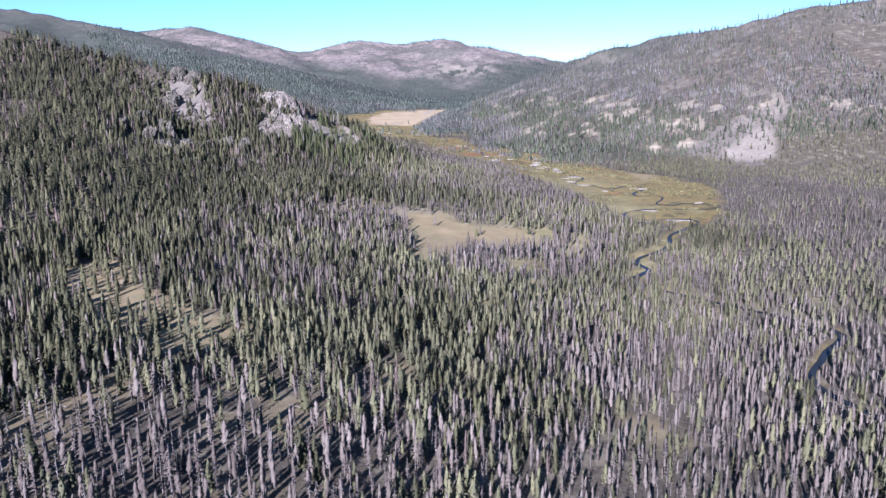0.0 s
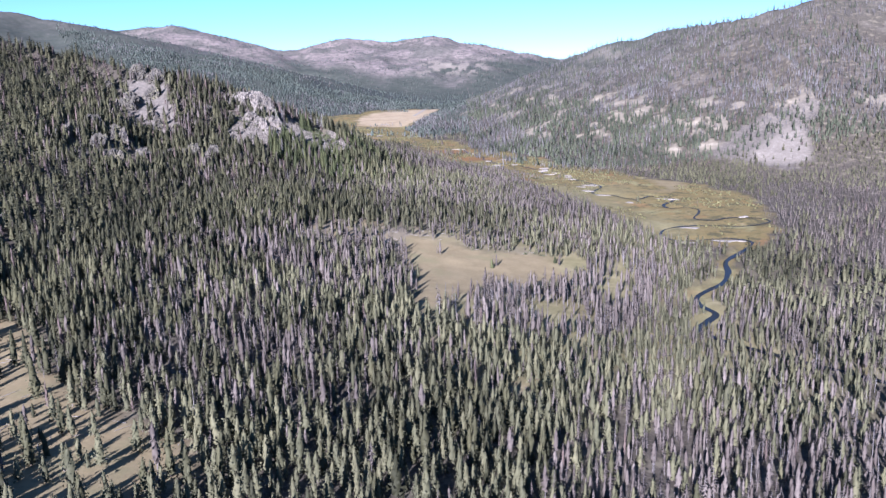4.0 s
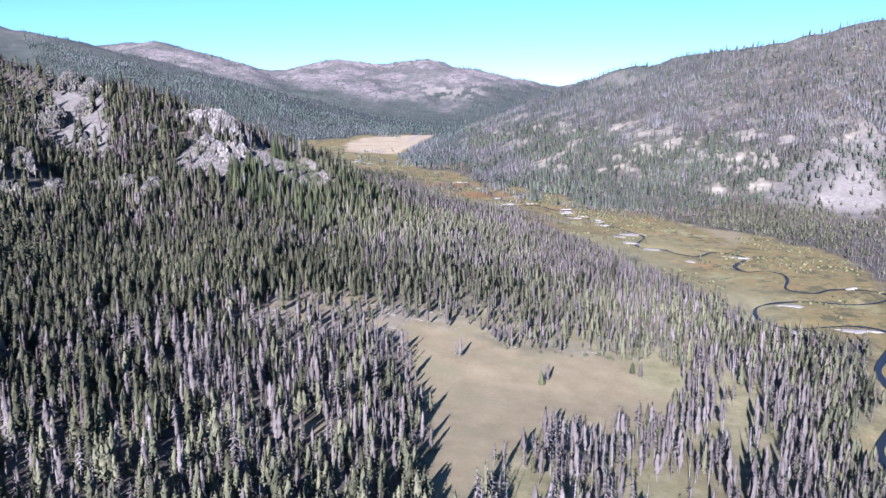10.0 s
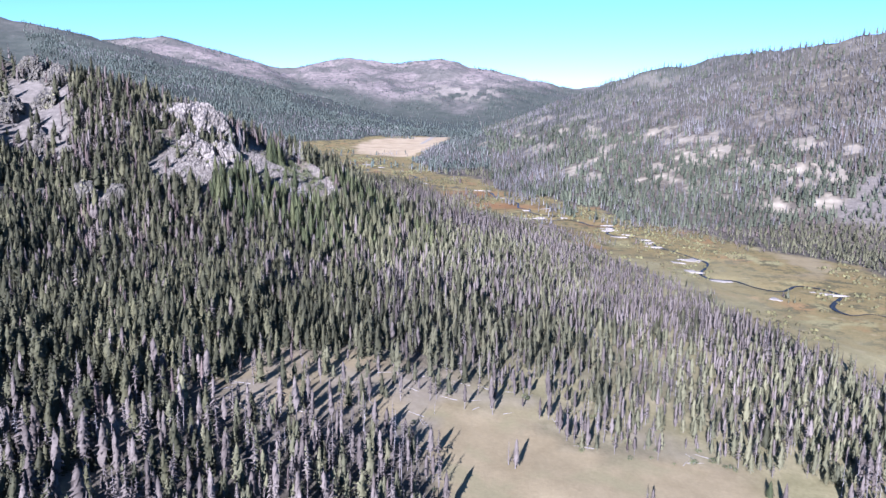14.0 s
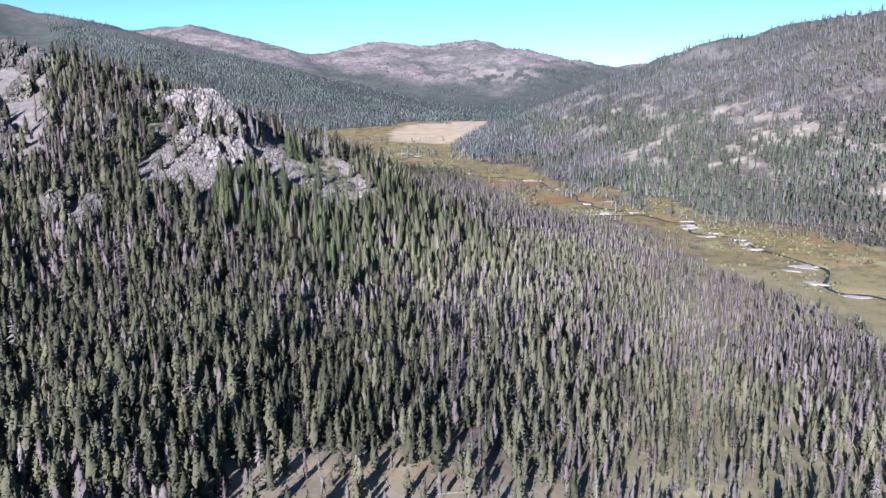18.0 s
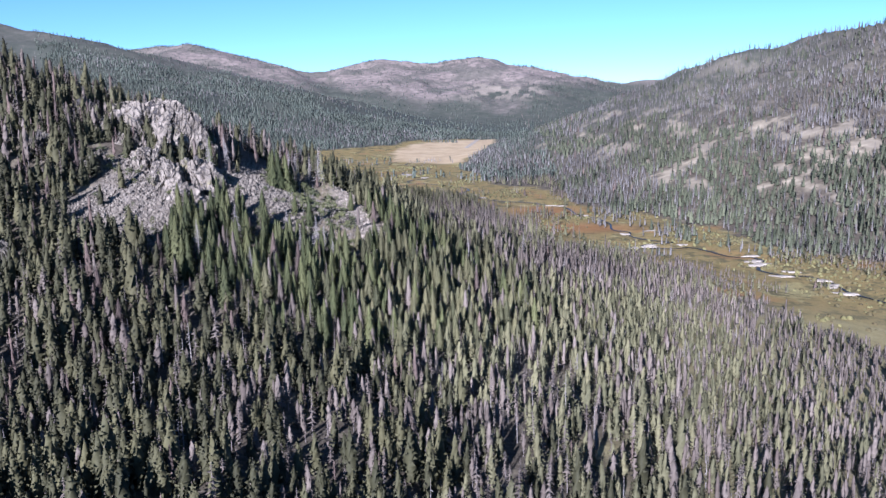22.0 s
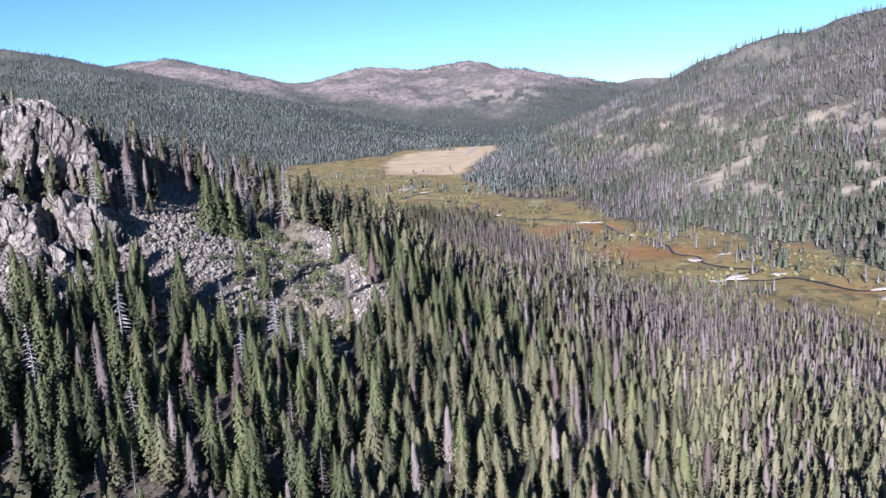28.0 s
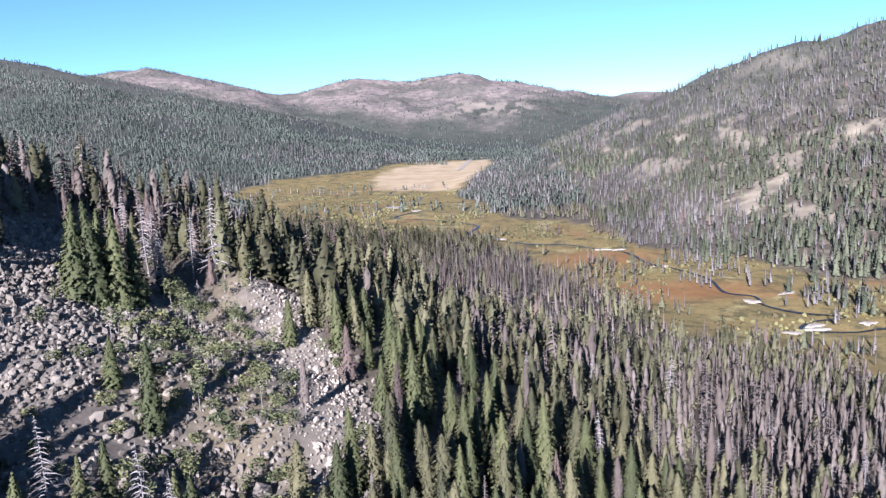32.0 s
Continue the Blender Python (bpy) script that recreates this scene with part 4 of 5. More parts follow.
def crown_mesh(name, rng, mat, count, base, width, droop, clump, power=0.75):
    """Many clumps of needles along sagging boughs round a dense core, longer boughs below."""
    v, f = [], []

    def reach(k):
        return width * (1 - k) ** power * (0.6 + 0.55 * min(1, k * 5))
    rings = (0.02, 0.15, 0.3, 0.5, 0.7, 0.85, 0.96)
    for k in rings:
        for q in range(9):
            a, r = 0.6981 * q + 3 * k, 0.62 * reach(k) * rng.uniform(0.75, 1.2)
            v.append((r * math.cos(a), r * math.sin(a), base + (0.97 - base) * k))
    for i in range(len(rings) - 1):
        for q in range(9):
            a, b = i * 9 + q, i * 9 + (q + 1) % 9
            f += [(a, b, b + 9), (a, b + 9, a + 9)]
    for i in range(count):
        k = ((i + rng.random()) / count) ** 1.1
        z, a = base + (0.975 - base) * k, i * 2.39996 + rng.uniform(-0.4, 0.4)
        r = max(0.006, reach(k) * rng.uniform(0.78, 1.22))
        x, y, sag = math.cos(a), math.sin(a), droop * r * rng.uniform(0.1, 1.2)
        for along in (0.66, 0.85, 1.0):
            tuft(rng, v, f, (x * r * along, y * r * along, z - sag * along ** 1.5), (x, y), clump * rng.uniform(0.7, 1.25) * (0.45 + 0.55 * (1 - k)) * (1.25 - 0.45 * along), 0.28)
    n = len(v)
    return mesh_of(name, np.array(v), np.array(f), [mat], None, [("lone", np.ones(n)), ("tint", np.zeros(n))], True, rounded(np.array(v), n))


def twig_mesh(name, rng, mat, count, base, width, thick):
    """Bare boughs of a dead conifer, each a thin tapering blade with side twigs."""
    v, f = [], []
    for i in range(count):
        k = (i + rng.random()) / count
        z, a = base + (0.98 - base) * k, i * 2.39996 + rng.uniform(-0.6, 0.6)
        r = max(0.01, width * (1 - k) ** 0.7 * rng.uniform(0.5, 1.2))
        x, y, sag = math.cos(a), math.sin(a), r * rng.uniform(0.15, 0.6)
        o = len(v)
        v += [(0, 0, z + thick), (0, 0, z - thick), (x * r * 0.6, y * r * 0.6, z - 0.35 * sag + 0.6 * thick), (x * r * 0.6, y * r * 0.6, z - 0.35 * sag - 0.6 * thick), (x * r, y * r, z - sag)]
        f += [(o, o + 1, o + 3), (o, o + 3, o + 2), (o + 2, o + 3, o + 4)]
        for side in (-1, 1):
            at, out = rng.uniform(0.4, 0.75), r * rng.uniform(0.25, 0.45)
            o = len(v)
            cx, cy, cz = x * r * at, y * r * at, z - 0.4 * sag
            v += [(cx, cy, cz + thick * 0.5), (cx, cy, cz - thick * 0.5), (cx + x * out * 0.7 - side * y * out, cy + y * out * 0.7 + side * x * out, cz - 0.5 * out)]
            f.append((o, o + 1, o + 2))
    n = len(v)
    return mesh_of(name, np.array(v), np.array(f), [mat], attributes=[("lone", np.ones(n)), ("tint", np.zeros(n))])


def tree_model(name, label, category, group, trunk, crown, crown_name):
    root = tagged(new(name), label, category, group)
    part("trunk", trunk, root)
    part(crown_name, crown, root)
    return root


trng = random.Random(11)
MODELS = [
    [tree_model("lodgepole_pine", "olive-green lodgepole pine with a narrow ragged crown", "pine", "pines on the spur", trunk_mesh("trunk", trng, M_BARK),
                crown_mesh("crown", trng, M_YOUNG, 280, 0.11, 0.158, 0.25, 0.042, 0.55), "crown") for _ in range(5)],
    [tree_model("spruce", "dark green spruce with drooping boughs to the ground", "spruce", "spruces on the spur", trunk_mesh("trunk", trng, M_BARK),
                crown_mesh("crown", trng, M_FRESH, 300, 0.04, 0.170, 0.40, 0.042, 0.74), "crown") for _ in range(5)],
    [tree_model("red_pine", "dying pine with dry reddish-brown needles", "dead pine", "dying pines on the spur", trunk_mesh("trunk", trng, M_BARK),
                crown_mesh("crown", trng, M_RED, 240, 0.10, 0.145, 0.40, 0.032, 0.66), "crown") for _ in range(3)],
    [tree_model("grey_pine", "dead pine with bare purple-grey boughs", "dead pine", "dead pines on the spur", trunk_mesh("trunk", trng, M_GREYBARK, 0.011),
                twig_mesh("bare_crown", trng, M_GREY, 70, 0.14, 0.12, 0.006) if i % 2 else crown_mesh("bare_crown", trng, M_GREY, 130, 0.17, 0.105, 0.45, 0.026, 0.48), "bare_crown") for i in range(4)],
    [tree_model("bare_snag", "pale barkless snag with drooping bare branches", "dead tree", "snags on the spur", trunk_mesh("trunk", trng, M_SNAG, 0.012, 0.03),
                twig_mesh("bare_crown", trng, M_SNAG, 66, 0.20, 0.17, 0.0065), "bare_crown") for _ in range(3)],
]
USED = set()


def stand(kind, x, y, tall, turn, girth=1.0, lean=0.0):
    """One tree of a kind, at its place; the first of each model is moved, the others copied."""
    models = MODELS[kind]
    pick = models[trng.randrange(len(models))]
    wide = tall ** 0.75 * 14 ** 0.25 * girth
    m = pose(x, y, float(height(x, y)) - 0.15, lean, lean * 0.6, turn) @ Matrix.Diagonal((wide, wide, tall, 1))
    if pick.name in USED:
        copy_thing(pick, m)
    else:
        USED.add(pick.name)
        FIRST.append((pick, m))


FIRST = []
for k, x, y, z, tall in SPOTS:
    stand(k, float(x), float(y), float(tall), trng.uniform(0, 360), trng.uniform(0.85, 1.2), trng.uniform(-2, 2))

# lone trees of the clearing and the tall snags beside the talus
for k, x, y, tall in ((3, -8, 652, 10.5), (3, -10, 654, 8.5), (3, 28, 631, 10.5), (3, 30, 633, 9), (1, 27, 629, 7), (3, -41, 653, 11), (3, -44, 655, 12), (0, -52, 651, 11), (3, -47, 648, 12), (3, 74, 646, 9), (1, 72, 652, 6),
                      (4, -166, 1062, 20), (4, -160, 1069, 17), (4, -154, 1067, 23), (4, -171, 1070, 19), (4, -181, 1081, 15), (4, -193, 1028, 19), (4, -196, 1014, 19), (2, -198, 1041, 21),
                      (1, -172, 1037, 20), (1, -169, 1040, 22), (1, -166, 1043, 21), (1, -174, 1042, 18), (1, -170, 1046, 19), (1, -164, 1047, 17), (1, -160, 1092, 18), (1, -156, 1096, 17), (1, -164, 1104, 19),
                      (1, -117, 1002, 12), (0, -122, 998, 13), (1, -134, 1049, 11), (3, -126, 1024, 11), (0, -110, 1018, 13), (4, -138, 981, 17), (4, -135, 983, 13), (4, -152, 985, 14), (4, -141, 960, 17), (4, -168, 962, 19), (4, -152, 930, 18), (4, -128, 968, 15), (4, -176, 938, 19)):
    stand(k, x, y, tall, trng.uniform(0, 360), 1.1, trng.uniform(-3, 3))
for ob, m in FIRST:
    ob.matrix_basis = m


# ---- leafy shrubs and saplings in the hollow ----
def leaf_mesh(name, rng, count, size, flat):
    v, f = [], []
    for _ in range(count):
        d = np.array([rng.gauss(0, 1), rng.gauss(0, 1), rng.gauss(0, 1)])
        d = d / np.linalg.norm(d) * rng.uniform(0.45, 1.0) * np.array([1, 1, flat])
        e = np.array([rng.gauss(0, 1), rng.gauss(0, 1), rng.gauss(0, 0.6)]) * size
        g = np.array([rng.gauss(0, 1), rng.gauss(0, 1), rng.gauss(0, 0.6)]) * size
        o = len(v)
        v += [d - e * 0.5, d + g * 0.6, d + e, d - g * 0.6]
        f += [(o, o + 1, o + 2), (o, o + 2, o + 3)]
    n = len(v)
    return mesh_of(name, np.array(v), np.array(f), [M_LEAF], attributes=[("lone", np.ones(n)), ("tint", np.zeros(n))])


def stem_mesh(name, rng, stems, tall):
    v, f = [], []
    for _ in range(stems):
        a, lean = rng.uniform(0, 6.28), rng.uniform(0.05, 0.35) if stems > 1 else 0.05
        o = len(v)
        for z, r in ((-0.3, 0.07), (tall * 0.5, 0.05), (tall, 0.015)):
            for q in range(4):
                b = 1.5708 * q
                v.append((lean * z * math.cos(a) + r * math.cos(b), lean * z * math.sin(a) + r * math.sin(b), z))
        for i in range(2):
            for q in range(4):
                p, s = o + i * 4 + q, o + i * 4 + (q + 1) % 4
                f += [(p, s, s + 4), (p, s + 4, p + 4)]
    return mesh_of(name, np.array(v), np.array(f), [M_SNAG])


def shrub_model(kind, label, leaves, stems, tall, wide, flat, group="shrubs and saplings in the hollow"):
    root = tagged(new(kind), label, "shrub" if kind == "shrub" else "sapling", group)
    part("stem", stem_mesh("stem", trng, stems, tall), root)
    c = part("foliage", leaf_mesh("foliage", trng, leaves, 0.16, flat), root)
    c.matrix_basis = Matrix.Translation((0, 0, tall)) @ Matrix.Diagonal((wide, wide, wide, 1))
    return root


SHRUBS = [shrub_model("shrub", "light green leafy shrub among boulders", 150, 3, 1.0, 1.5, 0.7), shrub_model("shrub", "light green leafy shrub among boulders", 130, 2, 0.8, 1.2, 0.8),
          shrub_model("aspen_sapling", "slender aspen sapling with yellowish-green leaves", 150, 1, 4.2, 1.3, 1.5)]
sx, sy = np.array([(trng.uniform(-245, -100), trng.uniform(930, 1085)) for _ in range(4000)]).T
odds = 2 * inside(sx, sy, HOLLOW, 6) + 0.6 * inside(sx, sy, FRONT, 6) + 0.10 * inside(sx, sy, TALUS, 6) + 0.05 * inside(sx, sy, RIB, 6) + 0.8 * inside(sx, sy, APRON, 6)
spots = [(float(sx[i]), float(sy[i])) for i in np.flatnonzero(np.array([trng.random() for _ in range(4000)]) < odds)][:290]
for i, (x, y) in enumerate(spots):
    pick, s = SHRUBS[i % 3], trng.uniform(0.7, 1.5)
    m = pose(x, y, float(height(x, y)), 0, 0, trng.uniform(0, 360)) @ Matrix.Scale(s, 4)
    if i < 3:
        pick.matrix_basis = m
    else:
        copy_thing(pick, m)

SAGE = [shrub_model("shrub", "rounded grey-green shrub at the edge of the dry clearing", 90, 3, 0.6, 1.1, 0.7, "shrubs round the clearing") for _ in range(2)]
ex, ey = np.array([(trng.uniform(-60, 110), trng.uniform(500, 705)) for _ in range(3000)]).T
rim = np.maximum(inside(ex, ey, CLEARING, 6), inside(ex, ey, STRIPE, 8))
spots = [(float(ex[i]), float(ey[i])) for i in np.flatnonzero((rim > 0.25) & (rim < 0.98))][:70]
for i, (x, y) in enumerate(spots):
    m = pose(x, y, float(height(x, y)), 0, 0, trng.uniform(0, 360)) @ Matrix.Scale(trng.uniform(0.7, 1.6), 4)
    if i < 2:
        SAGE[i].matrix_basis = m
    else:
        copy_thing(SAGE[i % 2], m)


# ---- rock ----
def nearest_two(p, seeds):
    """For every point the nearest seed and how much farther the second one is."""
    best, second = np.full(len(p), 1e9), np.full(len(p), 1e9)
    which = np.zeros(len(p), int)
    for k, c in enumerate(seeds):
        d = np.sqrt(((p - c) ** 2).sum(1))
        nearer = d < best
        second = np.where(nearer, best, np.minimum(second, d))
        which = np.where(nearer, k, which)
        best = np.minimum(best, d)
    return which, second - best


def crag(name, at, size, seed, planes, label, category, nu=84, nv=50, grain=5.0, rock=M_ROCK):
    """A jointed mass of rock: a body cut by many planes, broken into leaning blocks with open cracks, sunk into the hill."""
    rng = np.random.default_rng(seed)
    a, b = np.meshgrid(np.linspace(0, 2 * np.pi, nu, endpoint=False), np.linspace(-0.45 * np.pi, 0.5 * np.pi, nv))
    d = np.stack([np.cos(b) * np.cos(a), np.cos(b) * np.sin(a), np.sin(b)], -1)
    r = np.full(a.shape, 1.35)
    for _ in range(planes):
        n = rng.normal(0, 1, 3) * (1, 1, 0.55)
        n /= np.linalg.norm(n)
        n[2] = min(n[2], 0.62)
        dot = d @ n
        r = np.where(dot > 0.05, np.minimum(r, rng.uniform(0.78, 1.08) / np.maximum(dot, 0.05)), r)
    p = (d * r[..., None] * np.array(size)).reshape(-1, 3)
    out = d.reshape(-1, 3)
    push = np.zeros(len(p))
    for gap, tall, deep, lean in ((grain, 1.9, 0.36, 0.5), (grain * 0.42, 1.5, 0.36, 0.5)):
        q = p / (1, 1, tall) + 0.16 * gap * np.stack([fractal(p[:, 1] + 90, p[:, 2], gap, seed + 2, 2), fractal(p[:, 0] + 40, p[:, 2], gap, seed + 3, 2), fractal(p[:, 0], p[:, 1] + 70, gap, seed + 4, 2)], -1)
        seeds = q[rng.choice(len(q), int(4.2 * size[0] * size[2] / gap ** 2) + 8)] + rng.normal(0, 0.3 * gap, (1, 3))
        which, edge = nearest_two(q, seeds)
        tilt = rng.normal(0, lean, (len(seeds), 3)) * (1, 1, 0.7)
        push += deep * gap * rng.uniform(-0.5, 0.5, len(seeds))[which] + ((q - seeds[which]) * tilt[which]).sum(1) * 0.55
        push -= 0.36 * gap * (1 - ease(0.02 * gap, 0.16 * gap, edge))
    p = p + out * (push + 0.35 * fractal(p[:, 0] + p[:, 1], p[:, 2] + 300, 2.4, seed, 3))[:, None]
    idx = np.arange(nu * nv).reshape(nv, nu)
    nxt = np.roll(idx, -1, 1)
    q = np.stack([idx[:-1], nxt[:-1], nxt[1:], idx[1:]], -1).reshape(-1, 4)
    ob = new(name, mesh_of(name, p, q, [rock]))
    ob.matrix_basis = pose(*at, 0, 0, rng.uniform(-10, 10))
    return tagged(ob, label, category)


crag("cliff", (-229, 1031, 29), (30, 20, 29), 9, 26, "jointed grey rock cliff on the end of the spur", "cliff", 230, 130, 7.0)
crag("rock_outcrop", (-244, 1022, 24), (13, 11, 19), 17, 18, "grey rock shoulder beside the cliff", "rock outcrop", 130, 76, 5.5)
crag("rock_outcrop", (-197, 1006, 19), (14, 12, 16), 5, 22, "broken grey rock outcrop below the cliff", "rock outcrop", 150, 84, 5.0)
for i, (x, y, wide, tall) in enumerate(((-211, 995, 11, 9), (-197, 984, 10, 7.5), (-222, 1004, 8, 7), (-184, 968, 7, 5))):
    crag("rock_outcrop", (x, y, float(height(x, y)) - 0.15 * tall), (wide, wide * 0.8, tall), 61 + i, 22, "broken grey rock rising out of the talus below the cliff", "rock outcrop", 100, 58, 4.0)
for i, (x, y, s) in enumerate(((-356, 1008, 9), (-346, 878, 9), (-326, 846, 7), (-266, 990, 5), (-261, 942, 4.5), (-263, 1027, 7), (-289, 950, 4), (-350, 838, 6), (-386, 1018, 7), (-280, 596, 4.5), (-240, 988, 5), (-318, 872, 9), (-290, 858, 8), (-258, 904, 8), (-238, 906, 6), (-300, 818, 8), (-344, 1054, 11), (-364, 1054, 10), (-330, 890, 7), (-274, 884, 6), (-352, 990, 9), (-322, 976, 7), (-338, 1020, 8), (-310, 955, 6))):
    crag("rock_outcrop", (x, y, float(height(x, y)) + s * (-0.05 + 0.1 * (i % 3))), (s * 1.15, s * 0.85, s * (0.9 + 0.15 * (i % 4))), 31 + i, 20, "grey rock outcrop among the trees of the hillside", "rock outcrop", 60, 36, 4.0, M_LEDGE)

ICO_V = []
for s1 in (-1, 1):
    for s2 in (-1.618, 1.618):
        ICO_V += [(0, s1, s2), (s1, s2, 0), (s2, 0, s1)]
ICO_V = np.array(ICO_V) / 1.902


def ico_faces():
    f = []
    for a in range(12):
        for b in range(a + 1, 12):
            for c in range(b + 1, 12):
                p, q, r = ICO_V[a], ICO_V[b], ICO_V[c]
                if max(np.linalg.norm(p - q), np.linalg.norm(q - r), np.linalg.norm(p - r)) < 1.2:
                    f.append((a, b, c) if np.dot(np.cross(q - p, r - p), p) > 0 else (a, c, b))
    return np.array(f)


ICO_F = ico_faces()
brng = np.random.default_rng(8)
BOULDERS = []
for _ in range(8):
    v = ICO_V * brng.uniform(0.55, 1.3, (12, 1)) * np.array([1.0, brng.uniform(0.6, 0.95), brng.uniform(0.6, 1.15)])
    BOULDERS.append(v)
bx, by = scatter(-260, -100, 928, 1094, 0.9, brng)
bm = np.maximum.reduce([masks(bx, by)["scree"], inside(bx - 5, by, RIB, 9), 0.5 * inside(bx, by, HOLLOW, 6)]) * (inside(bx, by, TALUS, 6) + inside(bx, by, RIB, 4) + inside(bx - 5, by, RIB, 9) + 1.0 * inside(bx, by, HOLLOW, 6) + 0.7 * inside(bx, by, FRONT, 6) + 0.8 * inside(bx, by, APRON, 6))
ok = brng.uniform(0, 1, len(bx)) < bm
bx, by = bx[ok], by[ok]
bs = np.clip(brng.lognormal(-0.76, 0.42, len(bx)), 0.25, 2.2)
order = np.argsort(-bs)
pale = inside(bx, by, RIB, 8)[order] > 0.4
lone, rest, ribbed = order[~pale][:300], order[~pale][300:], order[pale]
talus = tagged(new("talus_slope"), "slope of loose grey boulders fallen from the cliff", "talus")
talus.location = (-190, 1020, float(height(-190, 1020)))
BOULDER_MESH = [mesh_of("boulder", v, ICO_F, [M_BOULDER]) for v in BOULDERS]
for i in lone:
    ob = part("boulder", BOULDER_MESH[int(i) % 8], talus)
    x, y = float(bx[i]), float(by[i])
    ob.matrix_basis = Matrix.Translation(-talus.location) @ pose(x, y, float(height(x, y)) + 0.3 * float(bs[i]), *brng.uniform(-35, 35, 2), brng.uniform(0, 360)) @ Matrix.Scale(float(bs[i]), 4)


def litter(name, xs, ys, sizes, mat, label, category, sink=0.15):
    pick, turn = brng.integers(0, 8, len(xs)), brng.uniform(0, 6.28, len(xs))
    vs = []
    for i in range(len(xs)):
        v, c, s = BOULDERS[pick[i]] * sizes[i], math.cos(turn[i]), math.sin(turn[i])
        vs.append(np.stack([v[:, 0] * c - v[:, 1] * s, v[:, 0] * s + v[:, 1] * c, v[:, 2]], -1))
    hz = height(xs, ys) + sink * sizes
    vs = np.array(vs) + np.stack([xs, ys, hz], -1)[:, None]
    f = (ICO_F[None] + (np.arange(len(xs)) * 12)[:, None, None]).reshape(-1, 3)
    return tagged(new(name, mesh_of(name, vs.reshape(-1, 3), f, [mat])), label, category, kind="stuff")


litter("talus_boulders", bx[rest], by[rest], bs[rest], M_BOULDER, "countless smaller grey boulders of the talus", "boulders", 0.3)
litter("rib_boulders", bx[ribbed], by[ribbed], 0.68 * bs[ribbed], M_PALE, "pale boulders along the bare rocky rib, sunlit tone in their colour", "boulders", 0.3)

# ---- river, gravel bars, logs ----
side = np.gradient(RIVER, axis=0)
side = np.stack([side[:, 1], -side[:, 0]], -1) / np.linalg.norm(side, axis=1, keepdims=True)
half = 1.15 + 0.55 * lattice(np.arange(len(RIVER)) * 1.0, np.zeros(len(RIVER)), 5, 3) + 0.9 * (RIVER[:, 1] < 720)
bed = land(RIVER[:, 0], RIVER[:, 1]) - 0.75
rv = np.concatenate([np.column_stack([RIVER + side * half[:, None] * k, bed]) for k in (-1, -0.35, 0.35, 1)])
n = len(RIVER)
rf = np.array([(a * n + i, a * n + i + 1, (a + 1) * n + i + 1, (a + 1) * n + i) for a in range(3) for i in range(n - 1)])[:, ::-1]
river = tagged(new("water", mesh_of("water", rv, rf, [M_WATER], smooth=True)), "dark winding river through the meadow", "river", kind="structure")


def gravel_bar(i, x, y, long, wide, turn):
    """A low pale bar on one bank, uneven in outline."""
    v, f, m = [], [], 26
    for ring, up in ((1.0, -0.5), (0.84, 0.16), (0.45, 0.3)):
        for q in range(m):
            a = 6.2832 * q / m
            w = ring * (1 + 0.26 * math.sin(2 * a + i) + 0.22 * math.sin(3 * a + 2.3 * i) + 0.16 * math.sin(7 * a + 2 * i))
            px, py = long * w * math.cos(a), wide * w * math.sin(a) + 0.15 * long * math.cos(a) ** 2 * math.sin(i)
            v.append((px * math.cos(turn) - py * math.sin(turn), px * math.sin(turn) + py * math.cos(turn), up))
    v.append((0, 0, 0.32))
    for r in range(2):
        for q in range(m):
            a, b = r * m + q, r * m + (q + 1) % m
            f += [(a, b, b + m), (a, b + m, a + m)]
    f += [(2 * m + q, 2 * m + (q + 1) % m, 3 * m) for q in range(m)]
    ob = new("gravel_bar", mesh_of("gravel_bar", np.array(v), np.array(f), [M_SAND], smooth=True))
    ob.location = (x, y, float(land(x, y)) - 0.05)
    return tagged(ob, "pale gravel bar along the river bank", "gravel bar", "gravel bars along the river")


BARS = [(222, 737, 13, 6), (188, 734, 8, 6), (209, 791, 8, 6), (228, 942, 13, 4), (186, 926, 6, 5), (166, 1044, 11, 6), (149, 1117, 8, 5), (126, 1189, 8, 6), (164, 1047, 9, 5), (150, 1034, 9, 5),
        (151, 1002, 12, 6), (164, 975, 14, 5), (149, 1131, 8, 4), (149, 1098, 9, 4), (139, 1155, 6, 3), (123, 1176, 5, 5), (131, 1207, 8, 3), (92, 1251, 6, 3), (67, 1251, 7, 3), (128, 1143, 8, 4),
        (129, 1180, 6, 5), (65, 1244, 7, 3), (52, 1240, 5, 4), (56, 1301, 5, 5), (80, 1315, 9, 3), (8, 1475, 7, 3), (20, 1472, 5, 3), (34, 1403, 6, 3), (-67, 1547, 6, 6), (-180, 1808, 13, 12),
        (-150, 1770, 8, 6), (-78, 1574, 7, 5), (272, 838, 6, 3)]
grng = random.Random(4)
for i, (x, y, long, wide) in enumerate(BARS):
    gravel_bar(i, x, y, long * 0.85, wide * 0.8, grng.uniform(-0.5, 0.5))


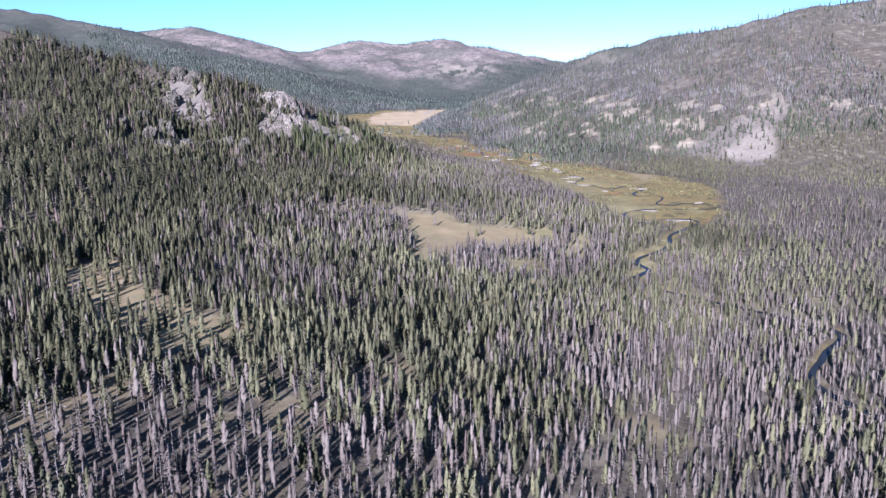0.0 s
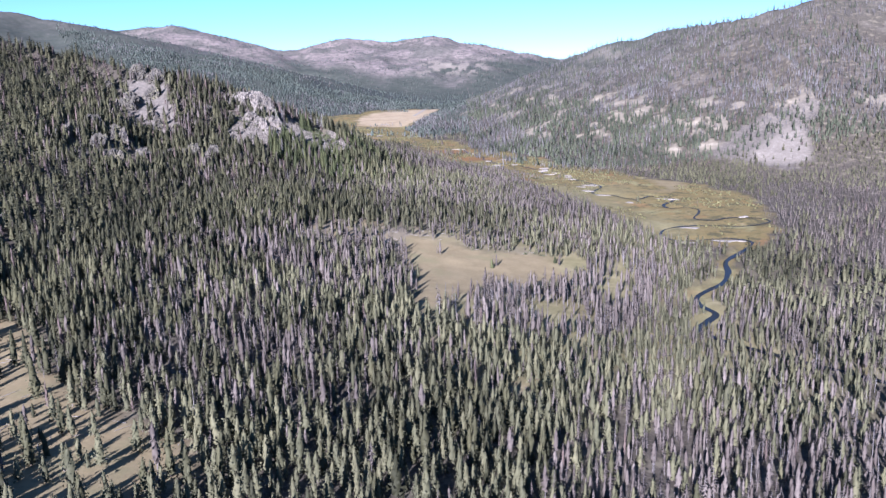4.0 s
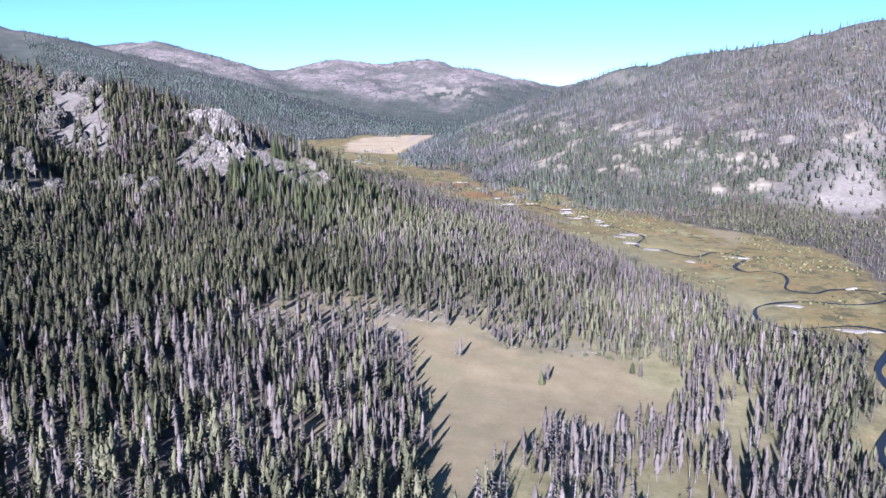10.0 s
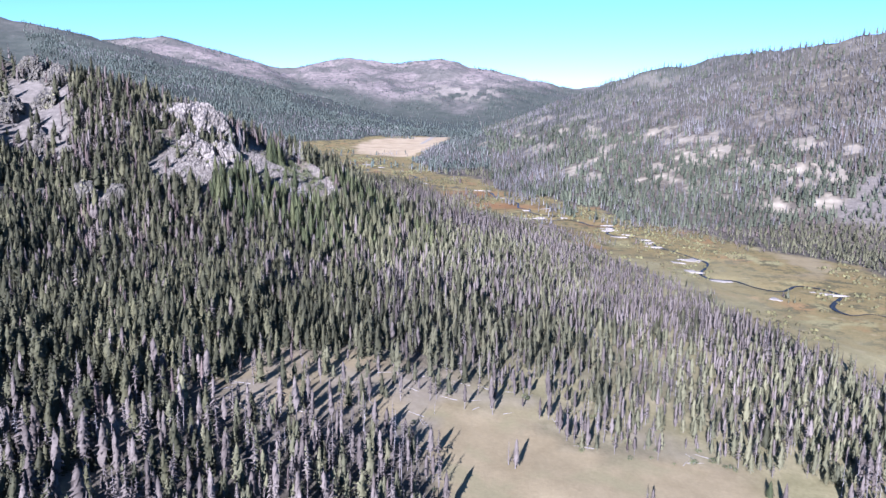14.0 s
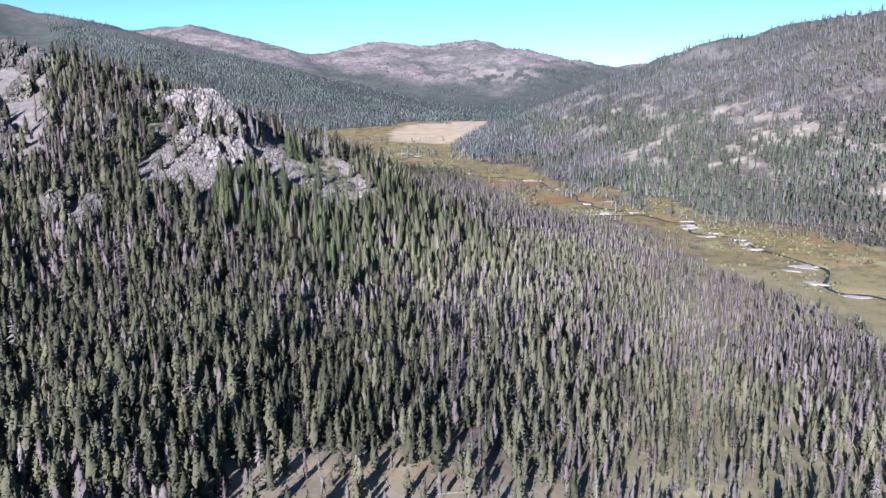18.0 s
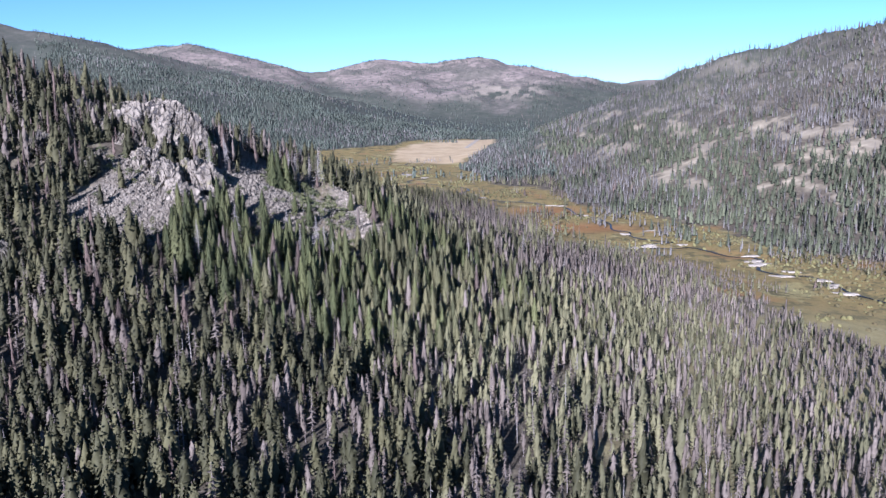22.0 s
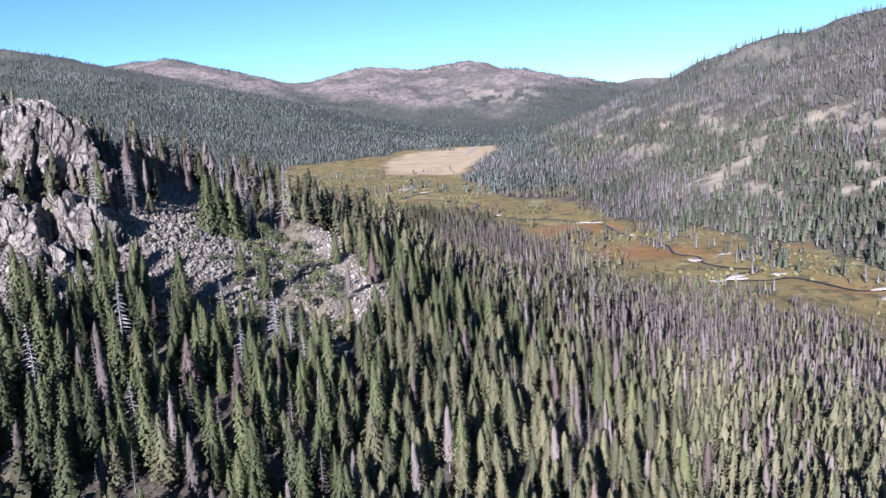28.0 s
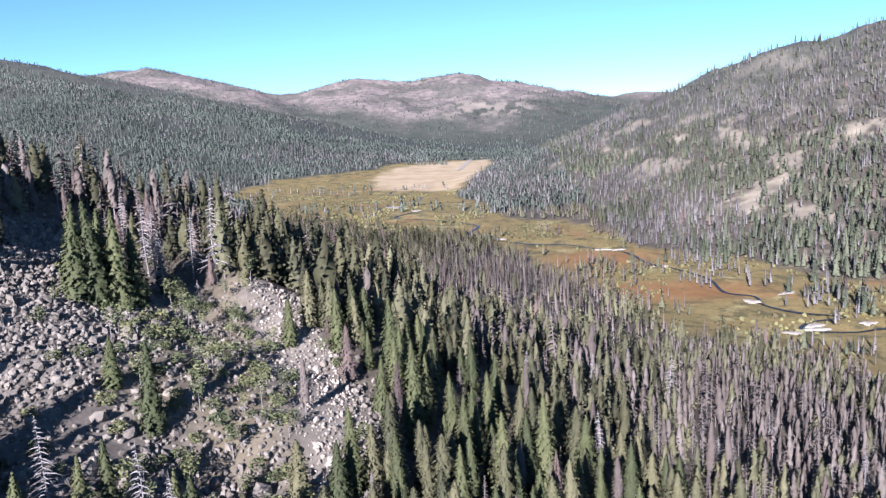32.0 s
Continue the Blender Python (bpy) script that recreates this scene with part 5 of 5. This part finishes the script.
# ---- low willows of the meadow ----
wrng = np.random.default_rng(15)
wx, wy = scatter(-440, 330, 760, 2150, 5.0, wrng)
wm = masks(wx, wy)
ok = wrng.uniform(0, 1, len(wx)) < 0.8 * wm["meadow"] * (1 - wm["straw"]) * ease(-0.1, 0.6, fractal(wx, wy, 38, 97, 3))
wx, wy = wx[ok], wy[ok]
wt_ = wrng.uniform(0.6, 2.0, len(wx))
WILLOWS = []
for _ in range(5):
    v, f = [(0, 0, 1.0)], []
    for ring, z in ((0.75, 0.72), (1.05, -0.1)):
        for q in range(7):
            a = 0.8976 * q + srng.uniform(-0.3, 0.3)
            r = ring * srng.uniform(0.6, 1.25)
            v.append((r * math.cos(a), r * math.sin(a), z * srng.uniform(0.8, 1.2)))
    f += [(0, 1 + q, 1 + (q + 1) % 7) for q in range(7)]
    for q in range(7):
        a, b_ = 1 + q, 1 + (q + 1) % 7
        f += [(a, a + 7, b_ + 7), (a, b_ + 7, b_)]
    WILLOWS.append((np.array(v) * (0.5, 0.5, 1.0), np.array(f), np.ones(len(f), int)))
M_WILLOW = material("willow_leaves", needle_build((0.060, 0.048, 0.022), (0.080, 0.074, 0.030), (0.120, 0.110, 0.044)), 0.85)
forest("willows", WILLOWS, [M_SNAG, M_WILLOW], wx, wy, height(wx, wy) - 0.1, wt_, wrng, "low rusty and olive willows on the wet meadow", "willows")

# ---- track at the head of the valley ----
def track(points, wide, label):
    """A flat gravel strip laid on the field."""
    line = smooth_line(points, 8)
    along = np.gradient(line, axis=0)
    out = np.stack([along[:, 1], -along[:, 0]], -1) / np.linalg.norm(along, axis=1, keepdims=True)
    v = []
    for k in (-1, 0, 1):
        p = line + out * wide * k
        v.append(np.column_stack([p, height(p[:, 0], p[:, 1]) + 0.4]))
    m = len(line)
    f = np.array([(a * m + i, (a + 1) * m + i, (a + 1) * m + i + 1, a * m + i + 1) for a in range(2) for i in range(m - 1)])
    return tagged(new("road", mesh_of("road", np.concatenate(v), f, [M_SAND])), label, "road", kind="structure")


track([(-102, 2305), (-92, 2400), (-80, 2520), (-68, 2650)], 4.5, "pale gravel track across the straw-coloured field")
track([(-112, 2590), (-90, 2600), (-62, 2612), (-34, 2606)], 9.0, "pale gravel yard at the end of the track")


# ---- fallen trunks ----
def log_mesh():
    v, f = [], []
    for i in range(6):
        k = i / 5
        for q in range(6):
            a = 1.0472 * q
            r = 0.5 * (1 - 0.7 * k)
            v.append((k - 0.5, 0.036 * r * math.cos(a) + 0.012 * math.sin(5 * k), 0.036 * r * math.sin(a)))
    for i in range(5):
        for q in range(6):
            a, b_ = i * 6 + q, i * 6 + (q + 1) % 6
            f += [(a, b_, b_ + 6), (a, b_ + 6, a + 6)]
    f += [(0, i + 1, i) for i in range(1, 5)] + [(30, 30 + i, 31 + i) for i in range(1, 5)]
    return mesh_of("fallen_log", np.array(v), np.array(f), [M_LOG])


def log_build(t, bsdf):
    c = ramp(t, noise_at(t, 2.0, 5.0), (0.3, (0.17, 0.155, 0.138)), (0.7, (0.32, 0.295, 0.265)))
    t.links.new(c, bsdf.inputs["Base Color"])


M_LOG = material("bleached_log", log_build)
LOG = log_mesh()
lx, ly = np.array([(grng.uniform(-230, 110), grng.uniform(190, 720)) for _ in range(6000)]).T
edge = masks(lx, ly)["dry"]
chance = np.where((edge > 0.2) & (edge < 0.8), 0.10, 0.0) + 0.16 * inside(lx, ly, GLADE, 8) + 0.16 * inside(lx, ly, STRIPE, 8)
for x, y in [(float(lx[i]), float(ly[i])) for i in np.flatnonzero(np.array([grng.random() for _ in range(6000)]) < chance)][:150]:
    long, turn = grng.uniform(3.5, 8), grng.uniform(0, 180)
    c, s = math.cos(radians(turn)) * long / 2, math.sin(radians(turn)) * long / 2
    za, zb = float(height(x - c, y - s)), float(height(x + c, y + s))
    ob = new("fallen_log", LOG)
    ob.matrix_basis = pose(x, y, (za + zb) / 2 + 0.12, 0, -math.degrees(math.atan2(zb - za, long)), turn) @ Matrix.Diagonal((long, 6, 6, 1))
    tagged(ob, "bleached fallen trunk lying on dry ground", "log", "fallen trunks at the clearings")
